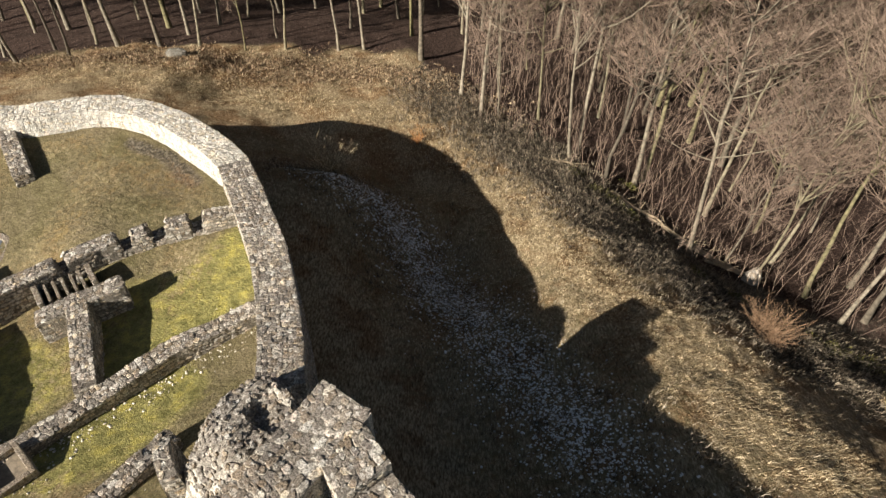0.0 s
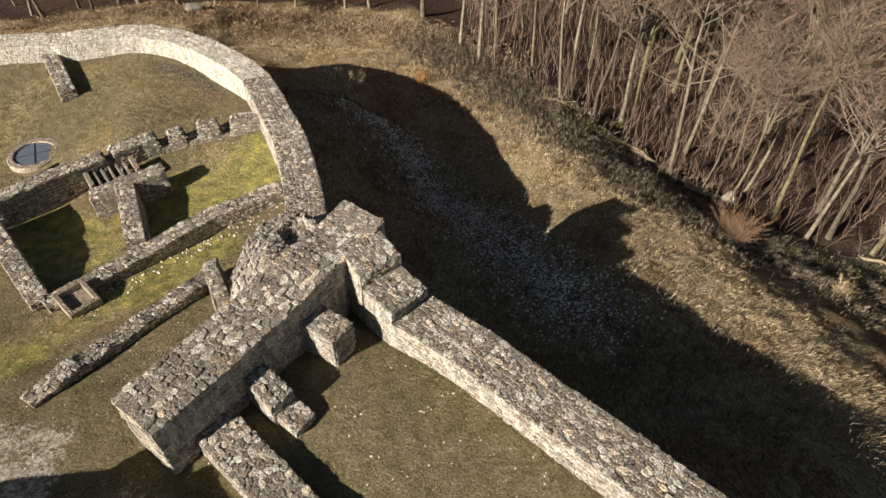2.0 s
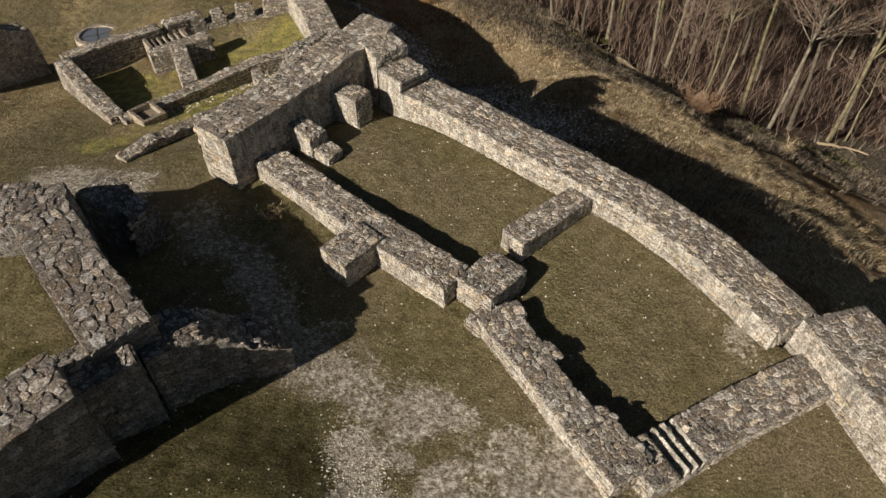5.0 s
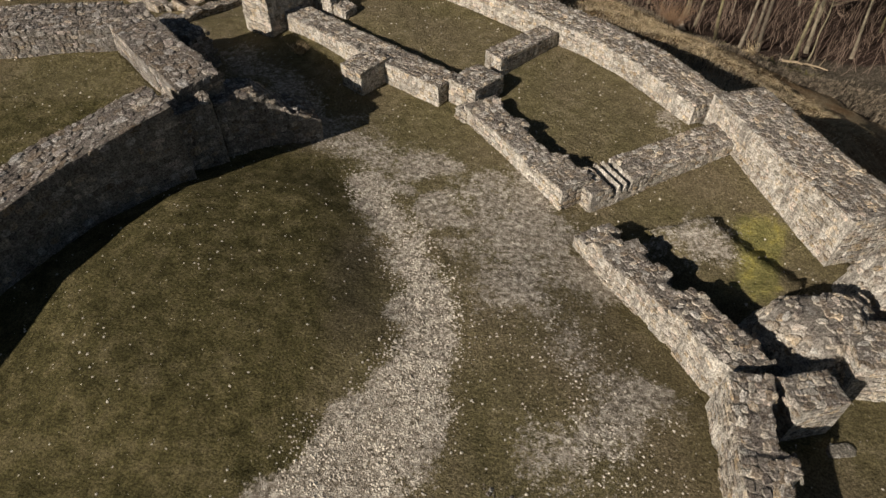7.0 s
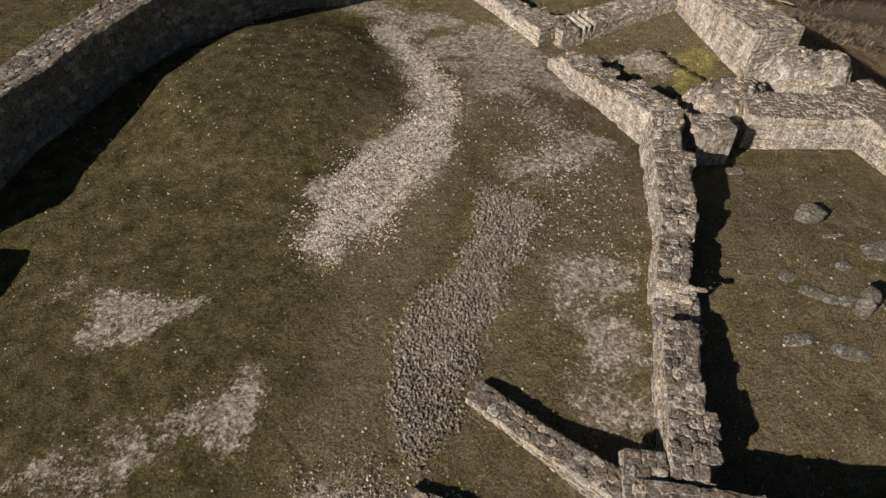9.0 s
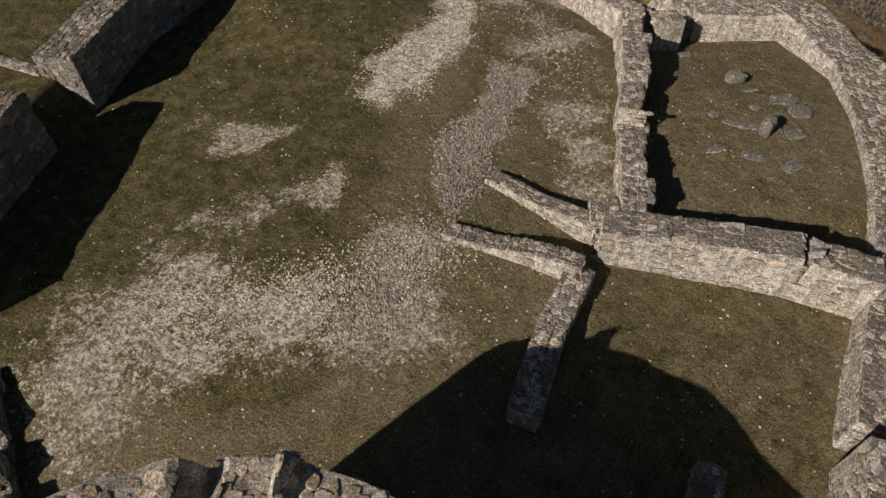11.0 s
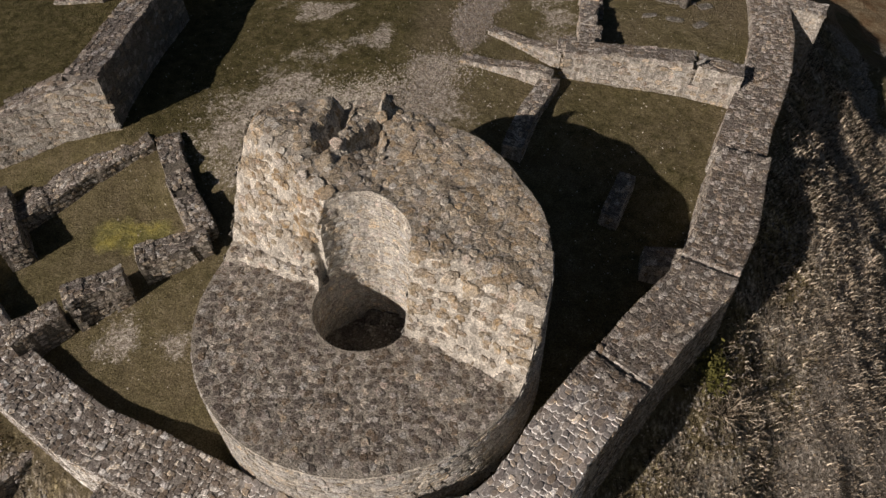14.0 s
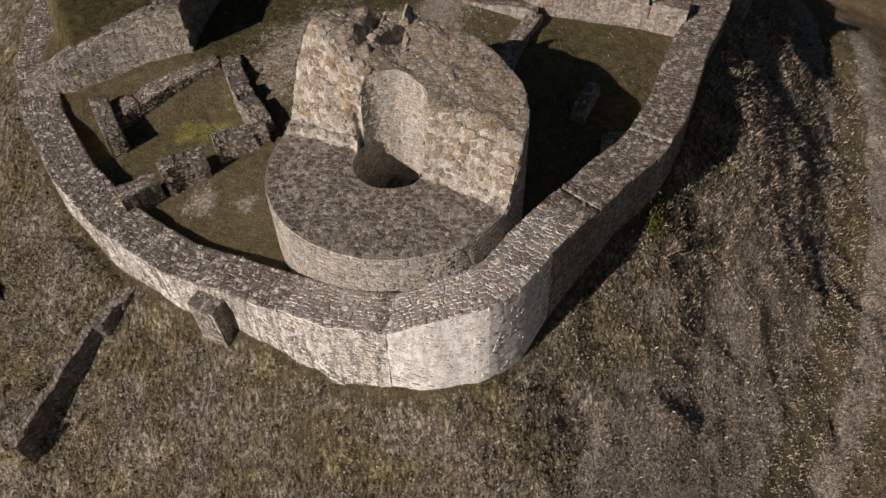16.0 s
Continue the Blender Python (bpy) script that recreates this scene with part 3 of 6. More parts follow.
def build_ground():
    xs, ys = spaced(-24, 26, 0.25, 400), spaced(-50, 46, 0.25, 400)
    gx, gy = np.meshgrid(xs, ys)
    gz = ground(gx, gy)
    nx, ny = len(xs), len(ys)
    idx = np.arange(nx * ny).reshape(ny, nx)
    quads = np.stack([idx[:-1, :-1], idx[:-1, 1:], idx[1:, 1:], idx[1:, :-1]], -1).reshape(-1, 4)
    mesh = bpy.data.meshes.new("ground")
    mesh.from_pydata(np.stack([gx, gy, gz], -1).reshape(-1, 3).tolist(), [], quads.tolist())
    mesh.polygons.foreach_set("use_smooth", np.ones(len(quads), bool))
    mesh.materials.append(GROUND)
    yard = inside(gx, gy, CURTAIN)
    patch, fine = rough_noise(gx, gy, 2.6, 11), rough_noise(gx, gy, 0.9, 12)
    outer = step(0.0, 0.8, -yard)
    wood = step(-2.0, 2.5, forest_depth(gx, gy) + 3 * (patch - 0.5))
    rough_edge = [(-3, 41), (1.5, 34), (3.5, 29.9), (5.9, 26.6), (8, 23), (10.1, 19.8), (11.8, 16.1), (15.7, 13.7), (17.7, 10.6), (24, 7), (40, 4), (60, 30), (20, 45), (0, 50)]
    scrub = step(-0.8, 0.8, inside(gx, gy, rough_edge) + 1.6 * (patch - 0.5) + 0.8 * (fine - 0.5)) * outer
    scrub = np.maximum(scrub, 0.7 * step(0.9, 0.3, along(gx, gy, [(-14.6, 22.9), (-12.8, 21.9), (-11.2, 20.6)]) + 0.6 * (fine - 0.5)))
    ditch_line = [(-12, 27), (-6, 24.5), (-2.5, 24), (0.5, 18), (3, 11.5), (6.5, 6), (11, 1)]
    # ground under the walls' shadow, its shade put into a darker, greener colour
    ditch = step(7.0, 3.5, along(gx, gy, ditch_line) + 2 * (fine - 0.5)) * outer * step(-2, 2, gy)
    grassy = step(-3, -12, gy) * outer
    blot = rough_noise(gx, gy, 0.45, 13)
    gravel = 0.86 * step(-0.35, 0.35, inside(gx, gy, PATH_EDGE) + 0.9 * (fine - 0.5) + 0.5 * (blot - 0.5))
    gravel = np.maximum(gravel, 0.78 * step(-0.5, 0.7, inside(gx, gy, FAN_EDGE) + 0.9 * (fine - 0.5)) * step(0.25, 0.6, 0.6 * fine + 0.4 * blot))
    gravel = np.maximum(gravel, 0.6 * step(-0.3, 0.3, inside(gx, gy, RUBBLE_STRIP) + 0.5 * (blot - 0.5)))
    worn = [([(2.0, -13.5), (1.5, -9.0), (2.4, -10.5), (3.4, -12.6)], 1.2), ([(-8.2, -29.8), (-7.2, -28.4), (-8.8, -31)], 2.3), ([(-7.0, -30.2), (-4.5, -29.5), (-1.6, -29.2)], 1.9), ([(-6.3, -26.5), (-5.3, -25.5), (-3.8, -25.2)], 1.0), ([(-1.4, -27.2), (-2.2, -28.6)], 1.6), ([(-8.6, -22.2), (-6.6, -22.6)], 0.8), ([(-6.6, -26.6), (-7.0, -28.0)], 0.7), ([(2.6, -8.2), (3.4, -9.6), (3.0, -11.2)], 1.0), ([(3.2, -15.5), (4.2, -17.2), (2.2, -17.6)], 1.1), ([(-5, -22.5), (-7.5, -23.2)], 0.6), ([(-8.2, -1.6), (-5.4, -4.2), (-3.2, -6.6), (-1.6, -8.2)], 1.3), ([(3.6, -21.5), (3.6, -24.5)], 0.9), ([(4.2, -11.2), (3.8, -12.5)], 0.8), ([(-10.5, -1), (-13, 0.5)], 1.6), ([(6.5, -4.5), (7.5, -6)], 0.8), ([(6.4, -11.4), (7.6, -11.8)], 1.0), ([(-9, -38.5), (-11, -38)], 0.9)]
    for line, reach in (([(2.0, -13.0), (2.6, -10.4), (3.2, -9.0)], 0.9), ([(4.0, -12.4), (4.4, -13.6)], 0.7), ([(-10.5, -0.5), (-13, 0.8)], 1.7), ([(3.0, -16.0), (4.4, -16.8)], 0.7)):
        gravel = np.maximum(gravel, 0.85 * step(reach * 1.35, 0.0, along(gx, gy, line) + 1.3 * (fine - 0.45)))
    for line, reach in worn:
        gravel = np.maximum(gravel, 0.64 * step(reach * 1.4, 0.0, along(gx, gy, line) + 1.4 * (fine - 0.45)))
    lane_line = [(28.5, -4), (25.5, -17), (22.3, -26), (18.9, -35), (16.9, -39.1), (14.6, -43), (12.8, -46), (9.5, -53)]
    lane = step(1.3, 0.6, along(gx, gy, lane_line) + 0.4 * (fine - 0.5))
    verge = step(4.5, 1.2, along(gx, gy, lane_line) + 1.2 * (fine - 0.5)) * (1 - lane) * outer
    moss_line = [([(-8, 15.5), (-12, 12)], 2.6), ([(-14, 10), (-16, 11)], 2.4), ([(-9, 9), (-13, 4)], 1.6), ([(9, -11), (8, -13)], 1.0), ([(-12.5, -34.3), (-11.0, -34.3)], 0.8), ([(20, -1), (24, 3)], 4)]
    moss = step(1, 7, gy) * step(0.5, 1.5, yard) * 0.40 * (0.3 + patch)
    for line, reach in moss_line:
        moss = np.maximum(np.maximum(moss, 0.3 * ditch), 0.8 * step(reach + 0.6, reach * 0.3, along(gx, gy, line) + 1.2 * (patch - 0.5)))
    meadow = step(-1, 6, gy) * step(0.5, 1.5, yard) * 0.36 * (0.4 + 1.2 * patch)
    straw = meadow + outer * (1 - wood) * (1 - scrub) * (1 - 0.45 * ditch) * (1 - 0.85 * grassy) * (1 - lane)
    south = grassy * (1 - lane)
    field = step(-2.4, -0.8, gx - np.interp(gy, [-53, -46, -43, -39.1, -35, -26, -17, -4], [9.5, 12.8, 14.6, 16.9, 18.9, 22.3, 25.5, 28.5])) * south
    straw = np.maximum(straw, 0.5 * field * (0.45 + patch) * (1 - lane))
    clod = (1 - 0.8 * field) * south * np.clip(0.45 + 0.9 * rough_noise(gx, gy, 2.2, 21) + 0.3 * (fine - 0.5), 0, 1) * step(0.2, 2.2, -yard)
    # pale scree, with light added to its colour where sun only grazes the slope
    west = along(gx, gy, [(17.5, -27), (15.5, -33), (13.0, -38.5), (11.0, -42.5), (8.5, -46), (5, -49)])
    scree = step(4.2, 1.2, west + 2.4 * (patch - 0.5)) * south * step(0.5, 1.8, -yard)
    gravel = np.maximum(gravel, np.maximum(0.85 * verge * south, 0.92 * scree))
    lawn = step(-0.6, 2.6, -1.3 - gx) * step(-6.5, -9, gy) * step(-33.5, -29.5, gy) * step(0.3, 1.5, yard) * (0.55 + 0.6 * patch)
    lawn = np.maximum(lawn, 0.5 * step(1, 4, gx) * step(-26, -28, gy) * step(0.3, 1.2, yard))
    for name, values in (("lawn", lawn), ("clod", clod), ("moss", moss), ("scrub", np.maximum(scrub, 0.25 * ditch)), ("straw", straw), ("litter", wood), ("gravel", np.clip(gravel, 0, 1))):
        layer = mesh.attributes.new(name, "FLOAT", "POINT")
        layer.data.foreach_set("value", np.ascontiguousarray(values, np.float32).ravel())
    return tagged(new("ground", mesh), "winter turf, gravel, straw and leaf litter over the castle hill", "ground", kind="structure")


build_ground()

# ---- masonry ----
rng = np.random.RandomState(7)


def stone_shapes(count):
    """Unit stones: uneven chipped lumps from -0.5 to 0.5 across, from -1 (bedded) to 1 (proud)."""
    shapes = []
    corners = 7
    for _ in range(count):
        a = 2 * math.pi * (np.arange(corners) + 0.55 * (rng.rand(corners) - 0.5) + rng.rand()) / corners
        reach = 0.54 / np.maximum(np.abs(np.cos(a)), np.abs(np.sin(a))) ** 0.65 * (1 + 0.22 * (rng.rand(corners) - 0.5))
        ring = np.clip(np.stack([reach * np.cos(a), reach * np.sin(a)], 1), -0.54, 0.54)
        tilt = (rng.rand(2) - 0.5) * 0.6
        low = np.c_[ring, -np.ones(corners)]
        top = np.c_[ring * (0.76 + 0.14 * rng.rand(corners, 1)), 0.85 + 0.4 * (rng.rand(corners) - 0.5) + ring @ tilt]
        crown = [[0.3 * (rng.rand() - 0.5), 0.3 * (rng.rand() - 0.5), 1.0 + 0.2 * rng.rand()]]
        faces = [(k, (k + 1) % corners, corners + (k + 1) % corners, corners + k) for k in range(corners)]
        faces += [(corners + k, corners + (k + 1) % corners, 2 * corners) for k in range(corners)]
        shapes.append((np.r_[low, top, crown], faces))
    return shapes


SHAPES = stone_shapes(20)
STONE_MESHES = {}


def stone_mesh(kind, material):
    key = (kind, material.name)
    if key not in STONE_MESHES:
        mesh = bpy.data.meshes.new("stone")
        mesh.from_pydata(SHAPES[kind][0].tolist(), [], SHAPES[kind][1])
        mesh.materials.append(material)
        STONE_MESHES[key] = mesh
    return STONE_MESHES[key]


def thing(name, label, category, kind="", group="", at=(0, 0, 0)):
    ob = new(name)
    ob.location = at
    return tagged(ob, label, category, group, kind)


def mesh_part(name, verts, faces, material, parent, label="", smooth=False, kind=""):
    mesh = bpy.data.meshes.new(name)
    mesh.from_pydata(np.asarray(verts).tolist(), [], faces if isinstance(faces, list) else faces.tolist())
    mesh.materials.append(material)
    if smooth:
        mesh.polygons.foreach_set("use_smooth", np.ones(len(mesh.polygons), bool))
    ob = new(name, mesh)
    if parent is not None:
        ob.parent = parent
        ob.matrix_parent_inverse = parent.matrix_basis.inverted()
    return tagged(ob, label, kind=kind)


PENDING = []


def lay_stones(parent, stones, loose, joined, singles):
    """stones: arrays of place, two axes, normal and sizes. The first ones are pieces of their own, the rest one mesh."""
    place, t, b, n, size = stones
    kind = rng.randint(len(SHAPES), size=len(place))
    PENDING.append((parent, [(place[i], t[i], b[i], n[i], size[i], kind[i]) for i in range(min(singles, len(place)))], loose))
    rest = np.arange(singles, len(place))
    if len(rest):
        shape = np.array([v for v, _ in SHAPES])[kind[rest]]
        verts = place[rest][:, None] + shape[..., 0:1] * (size[rest, 0:1] * t[rest])[:, None] + shape[..., 1:2] * (size[rest, 1:2] * b[rest])[:, None] + shape[..., 2:3] * (size[rest, 2:3] * n[rest])[:, None]
        count, first = verts.shape[1], (np.arange(len(rest)) * verts.shape[1])[:, None, None]
        quads, tris = np.array(SHAPES[0][1][:7]), np.array(SHAPES[0][1][7:])
        faces = (quads[None] + first).reshape(-1, 4).tolist() + (tris[None] + first).reshape(-1, 3).tolist()
        mesh_part("bedded_rubble", verts.reshape(-1, 3), faces, joined, parent, kind="stuff")


def lay_pending():
    for parent, stones, material in PENDING:
        for c, t, b, n, (sx, sy, sz), kind in stones:
            ob = new("stone", stone_mesh(kind, material))
            m = Matrix.Identity(4)
            for k in range(3):
                m[k][0], m[k][1], m[k][2], m[k][3] = t[k] * sx, b[k] * sy, n[k] * sz, c[k]
            ob.parent = parent
            ob.matrix_parent_inverse = parent.matrix_basis.inverted()
            ob.matrix_basis = m


def field_noise(p, scale, seed):
    """Smooth noise in space, from -0.5 to 0.5."""
    p = np.asarray(p, float) / scale
    return 0.5 * (rough_noise(p[..., 0] + 0.6 * p[..., 2], p[..., 1], 1.0, int(seed) + 100) + rough_noise(p[..., 2] - 0.5 * p[..., 1], p[..., 0], 1.0, int(seed) + 200)) - 0.5


def unit(v):
    return v / np.linalg.norm(v, axis=-1, keepdims=True)


def wall(name, label, pts, width, notches=(), base=None, stone=(0.2, 0.145), proud=0.018, singles=60, material=None, loose=None, mortar=None, uneven=0.06, blocks=0.0, taper=0.06, group="", kind="structure", category="ruined wall", ends=True, cover=0.95, pitch=0.3, ragged=(0.0, 0.0)):
    """A rubble wall along a line of (x, y, top): a mortar core with stones bedded in its top, faces and ends."""
    material, loose, mortar = material or STONE, loose or STONE_PIECE, mortar or MORTAR
    pts = np.array(pts, float)
    seg = np.hypot(*np.diff(pts[:, :2], axis=0).T)
    s = np.r_[0, np.cumsum(seg)]
    count = max(3, int(s[-1] / pitch) + 1)
    at = np.linspace(0, s[-1], count)
    # round the bends a little
    fine = np.linspace(0, s[-1], count * 4)
    line = np.stack([np.interp(fine, s, pts[:, k]) for k in range(3)], 1)
    for _ in range(10):
        line[1:-1, :2] = 0.25 * line[:-2, :2] + 0.5 * line[1:-1, :2] + 0.25 * line[2:, :2]

    def centre(v):
        return np.stack([np.interp(v, fine, line[:, k]) for k in range(3)], -1)

    def tangent(v):
        d = (centre(np.asarray(v) + 0.15) - centre(np.asarray(v) - 0.15))[..., :2]
        return d / np.linalg.norm(d, axis=-1, keepdims=True)

    seed = rng.randint(1000)

    def top(v):
        v = np.asarray(v, float)
        z = np.interp(v, fine, line[:, 2])
        for a, b, depth in notches:
            z = z - depth * step(a - 0.04, a + 0.04, v) * step(b + 0.04, b - 0.04, v)
        if blocks:
            z = z + blocks * (np.random.RandomState(seed).rand(400)[np.clip((v / 0.55).astype(int), 0, 399)] - 0.5)
        return z + 2 * uneven * (rough_noise(v, 0 * v + seed, 1.3, seed) - 0.5 + 0.5 * (rough_noise(v, 0 * v, 0.45, seed + 1) - 0.5))

    def foot(x, y):
        return np.full(np.shape(x), float(base)) if base is not None else ground(x, y)

    def reach(v, side):
        """Half the width on one side of the line, stepped where that edge has crumbled."""
        v = np.asarray(v, float)
        jag = np.random.RandomState(seed + 3 + side).rand(400)[np.clip((v / 0.5).astype(int), 0, 399)]
        return half - ragged[0 if side < 0 else 1] * jag

    half = width / 2
    c, t, zt = centre(at), tangent(at), top(at)
    nrm = np.stack([t[:, 1], -t[:, 0]], 1)          # to the right of the line
    rows, across = 5, max(3, int(width / 0.3))
    sides, feet = {}, {}
    for side in (-1, 1):
        edge = c[:, :2] + side * reach(at, side)[:, None] * nrm
        probe = edge + side * 0.15 * nrm
        feet[side] = foot(probe[:, 0], probe[:, 1])
        zb = np.minimum(feet[side] - 0.3, zt - 0.2)
        sides[side] = [np.c_[edge + side * taper * ((1 - r / rows) * (zt - zb))[:, None] * nrm, zb + r / rows * (zt - zb)] for r in range(rows + 1)]
    wide, left = reach(at, -1) + reach(at, 1), reach(at, -1)
    mids = [np.c_[c[:, :2] + (-left + wide * k / across)[:, None] * nrm, zt + 0.0] for k in range(1, across)]
    grid = np.stack(sides[-1] + mids + sides[1][::-1], 1)
    wob = np.stack([field_noise(grid, 0.4, seed + k) for k in (0, 9, 17)], -1)
    grid = grid + wob * np.array([0.06, 0.06, 0.025])
    ring = grid.shape[1]
    idx = np.arange(count * ring).reshape(count, ring)
    faces = np.stack([idx[:-1, :-1], idx[:-1, 1:], idx[1:, 1:], idx[1:, :-1]], -1).reshape(-1, 4).tolist()
    faces += [tuple(idx[0][::-1].tolist()), tuple(idx[-1].tolist())]
    owner = thing(name, label, category, kind, group, (float(c[count // 2, 0]), float(c[count // 2, 1]), float(np.min(grid[..., 2]))))
    mesh_part("mortar_core", grid.reshape(-1, 3), faces, mortar, owner)
    lx, ly = stone
    heaps = []

    def course(length, share=cover):
        w = lx * (0.45 + 1.1 * rng.rand(int(length / lx * 1.6) + 4))
        v = np.cumsum(w) - w / 2 - rng.rand() * lx * 0.5
        keep = (v > 0.08) & (v < length - 0.08) & (rng.rand(len(v)) < share)
        return v[keep], w[keep]

    def put(place, t3, b3, n3, a, b, lift, swing):
        turn = ((rng.rand(len(a)) - 0.5) * swing)[:, None]
        t4, b4 = t3 * np.cos(turn) + b3 * np.sin(turn), b3 * np.cos(turn) - t3 * np.sin(turn)
        heaps.append((place, t4, b4, n3, np.stack([a, b, lift], 1)))

    # top: lanes of stones, loosely turned
    lanes = max(2, int(round(width / (ly * 1.0))))
    lane = width / lanes
    for k in range(lanes):
        v, w = course(s[-1], 0.95)
        if not len(v):
            continue
        p, tt, zz = centre(v), tangent(v), top(v)
        nn = np.stack([tt[:, 1], -tt[:, 0]], 1)
        slope = np.clip((top(v + 0.1) - top(v - 0.1)) / 0.2, -1, 1)
        t3 = unit(np.c_[tt, slope])
        b3 = np.c_[-nn, 0 * v]
        u = -half + lane * (k + 0.5) + (rng.rand(len(v)) - 0.5) * lane * 0.35
        u = np.clip(u, -reach(v, -1) + 0.08, reach(v, 1) - 0.08)
        put(np.c_[p[:, :2] + u[:, None] * nn, zz + 0.005 + 0.02 * rng.rand(len(v))], t3, b3, np.cross(t3, b3), w * (0.8 + 0.35 * rng.rand(len(v))), lane * (0.8 + 0.55 * rng.rand(len(v))), 0.95 * proud * (0.45 + 0.7 * rng.rand(len(v))), 0.7)
    tops = sum(len(h[0]) for h in heaps)
    # faces: rough courses
    for side in (-1, 1):
        for r in range(int(np.max(zt - feet[side]) / ly) + 1):
            v, w = course(s[-1])
            zz, zb = top(v), np.interp(v, at, feet[side])
            z = zz - ly * (r + 0.5) + (rng.rand(len(v)) - 0.5) * 0.05
            keep = z > zb - 0.1
            v, w, z, zz = v[keep], w[keep], z[keep], zz[keep]
            if not len(v):
                continue
            p, tt = centre(v), tangent(v)
            nn = np.stack([tt[:, 1], -tt[:, 0]], 1) * side
            out = reach(v, side) + taper * np.maximum(0, zz - z)
            put(np.c_[p[:, :2] + out[:, None] * nn, z], np.c_[tt * side, 0 * v], np.tile((0, 0, 1.0), (len(v), 1)), np.c_[nn, 0 * v], w * 0.95, ly * (0.8 + 0.35 * rng.rand(len(v))), 1.1 * proud * (0.3 + rng.rand(len(v))), 0.3)
    # ends
    if ends:
        for v0, sign in ((0.0, -1), (s[-1], 1)):
            p, tt = centre(v0), tangent(min(max(v0, 0.16), s[-1] - 0.16))
            nn = np.array([tt[1], -tt[0]])
            zz = float(top(v0))
            zb = float(foot(p[0] + sign * 0.2 * tt[0], p[1] + sign * 0.2 * tt[1]))
            for r in range(int(max(0, zz - zb) / ly) + 1):
                u, w = course(width)
                z = zz - ly * (r + 0.5)
                if len(u) and z > zb - 0.1:
                    one = np.ones((len(u), 1))
                    put(np.c_[p[:2] + sign * 0.02 * tt + (u - half)[:, None] * nn, z * one], one * [*(nn * sign), 0], one * [0, 0, 1.0], one * [*(tt * sign), 0], w, ly * one[:, 0], proud * (0.4 + rng.rand(len(u))), 0.3)
    stones = [np.concatenate([h[k] for h in heaps]) for k in range(5)]
    # the top stones first, in the order of the line: they are seen best
    order = np.r_[rng.permutation(tops), np.arange(tops, len(stones[0]))]
    lay_stones(owner, [q[order] for q in stones], loose, material, singles)
    return owner


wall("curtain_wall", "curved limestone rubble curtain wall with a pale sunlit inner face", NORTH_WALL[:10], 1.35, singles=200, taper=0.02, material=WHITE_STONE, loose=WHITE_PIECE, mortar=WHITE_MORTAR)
wall("curtain_wall", "grey rubble curtain wall dropping towards the ditch", NORTH_WALL[9:], 1.35, singles=150, taper=0.02)
wall("curtain_wall", "long straight rubble curtain wall with stepped top beside the ditch", EAST_WALL, 1.38, singles=250, taper=0.03)
wall("curtain_wall", "raised stretch of broad rubble curtain wall", EAST_WALL_RAISED, 1.7, singles=150, taper=0.03)
wall("curtain_wall", "curved rubble curtain wall with flat grey top", EAST_WALL_SOUTH, 1.6, singles=250, taper=0.03, material=GREY_STONE, loose=GREY_PIECE, mortar=GREY_MORTAR)
wall("curtain_wall", "rubble curtain wall bending towards the tower, cracked across its top", SOUTH_EAST_WALL[:-1], 1.6, notches=((5.2, 5.27, 0.25), (9.5, 9.58, 0.3)), pitch=0.1, singles=200, taper=0.05, ends=False, material=GREY_STONE, loose=GREY_PIECE, mortar=GREY_MORTAR)
wall("curtain_wall", "corner of the curtain wall white with lime plaster", SOUTH_EAST_WALL[-3:] + SOUTH_WALL[:5], 1.56, pitch=0.15, singles=100, taper=0.05, ends=False, mortar=CORNER_MORTAR, material=CORNER_STONE, loose=CORNER_PIECE, cover=0.35)
wall("curtain_wall", "rubble curtain wall curving below the tower, pale streaks on its outer face", SOUTH_WALL[2:], 1.6, pitch=0.2, singles=200, taper=0.05, ends=False, cover=0.8, mortar=STREAKED_MORTAR, material=STREAKED_STONE, loose=STREAKED_PIECE)
wall("thick_wall", "tall thick rubble wall, its grey top spotted with pale lichen", [(-2.5, 6.45, 1.4), (-4.6, 3.5, 1.15), (-7.15, 0.15, 0.95)], 1.5, singles=250, stone=(0.28, 0.19), taper=0.02)
wall("thick_wall", "high end of the curtain wall meeting the thick wall", [(-2.6, 5.45, 1.3), (-1.9, 4.5, 1.25)], 1.3, singles=40, taper=0.02)
wall("thick_wall", "stepped-down stretch of rubble wall with a pale edge", [(-1.9, 4.45, 0.85), (-1.1, 3.65, 0.75)], 1.3, singles=40, taper=0.02)
wall("partition_wall", "low rubble wall between hall and yard", [(-6.45, 1.3, -0.2), (-4.4, -0.55, -0.2), (-2.6, -2.2, -0.2), (0.3, -4.6, -0.15)], 1.05, singles=150, taper=0.03)
wall("wall_stub", "short square rubble stub built against the low wall", [(-2.1, -2.9, -0.1), (-3.05, -3.95, -0.1)], 1.0, singles=40, taper=0.0)
wall("wall_stub", "narrow rubble stub set against the curtain wall", [(4.0, -1.45, 0.1), (1.85, -3.25, 0.05)], 0.8, singles=40, taper=0.0)
wall("wall_block", "square rubble block with a lower step beside it", [(0.75, -5.1, 0.05), (1.75, -4.0, -0.05)], 1.15, singles=40, taper=0.0)
wall("partition_wall", "low rubble wall with stepped broken edge", [(1.35, -5.5, -0.3), (2.6, -7.6, -0.2), (3.95, -9.9, -0.15)], 1.2, ragged=(0.4, 0.0), blocks=0.15, pitch=0.12, singles=120, taper=0.03)
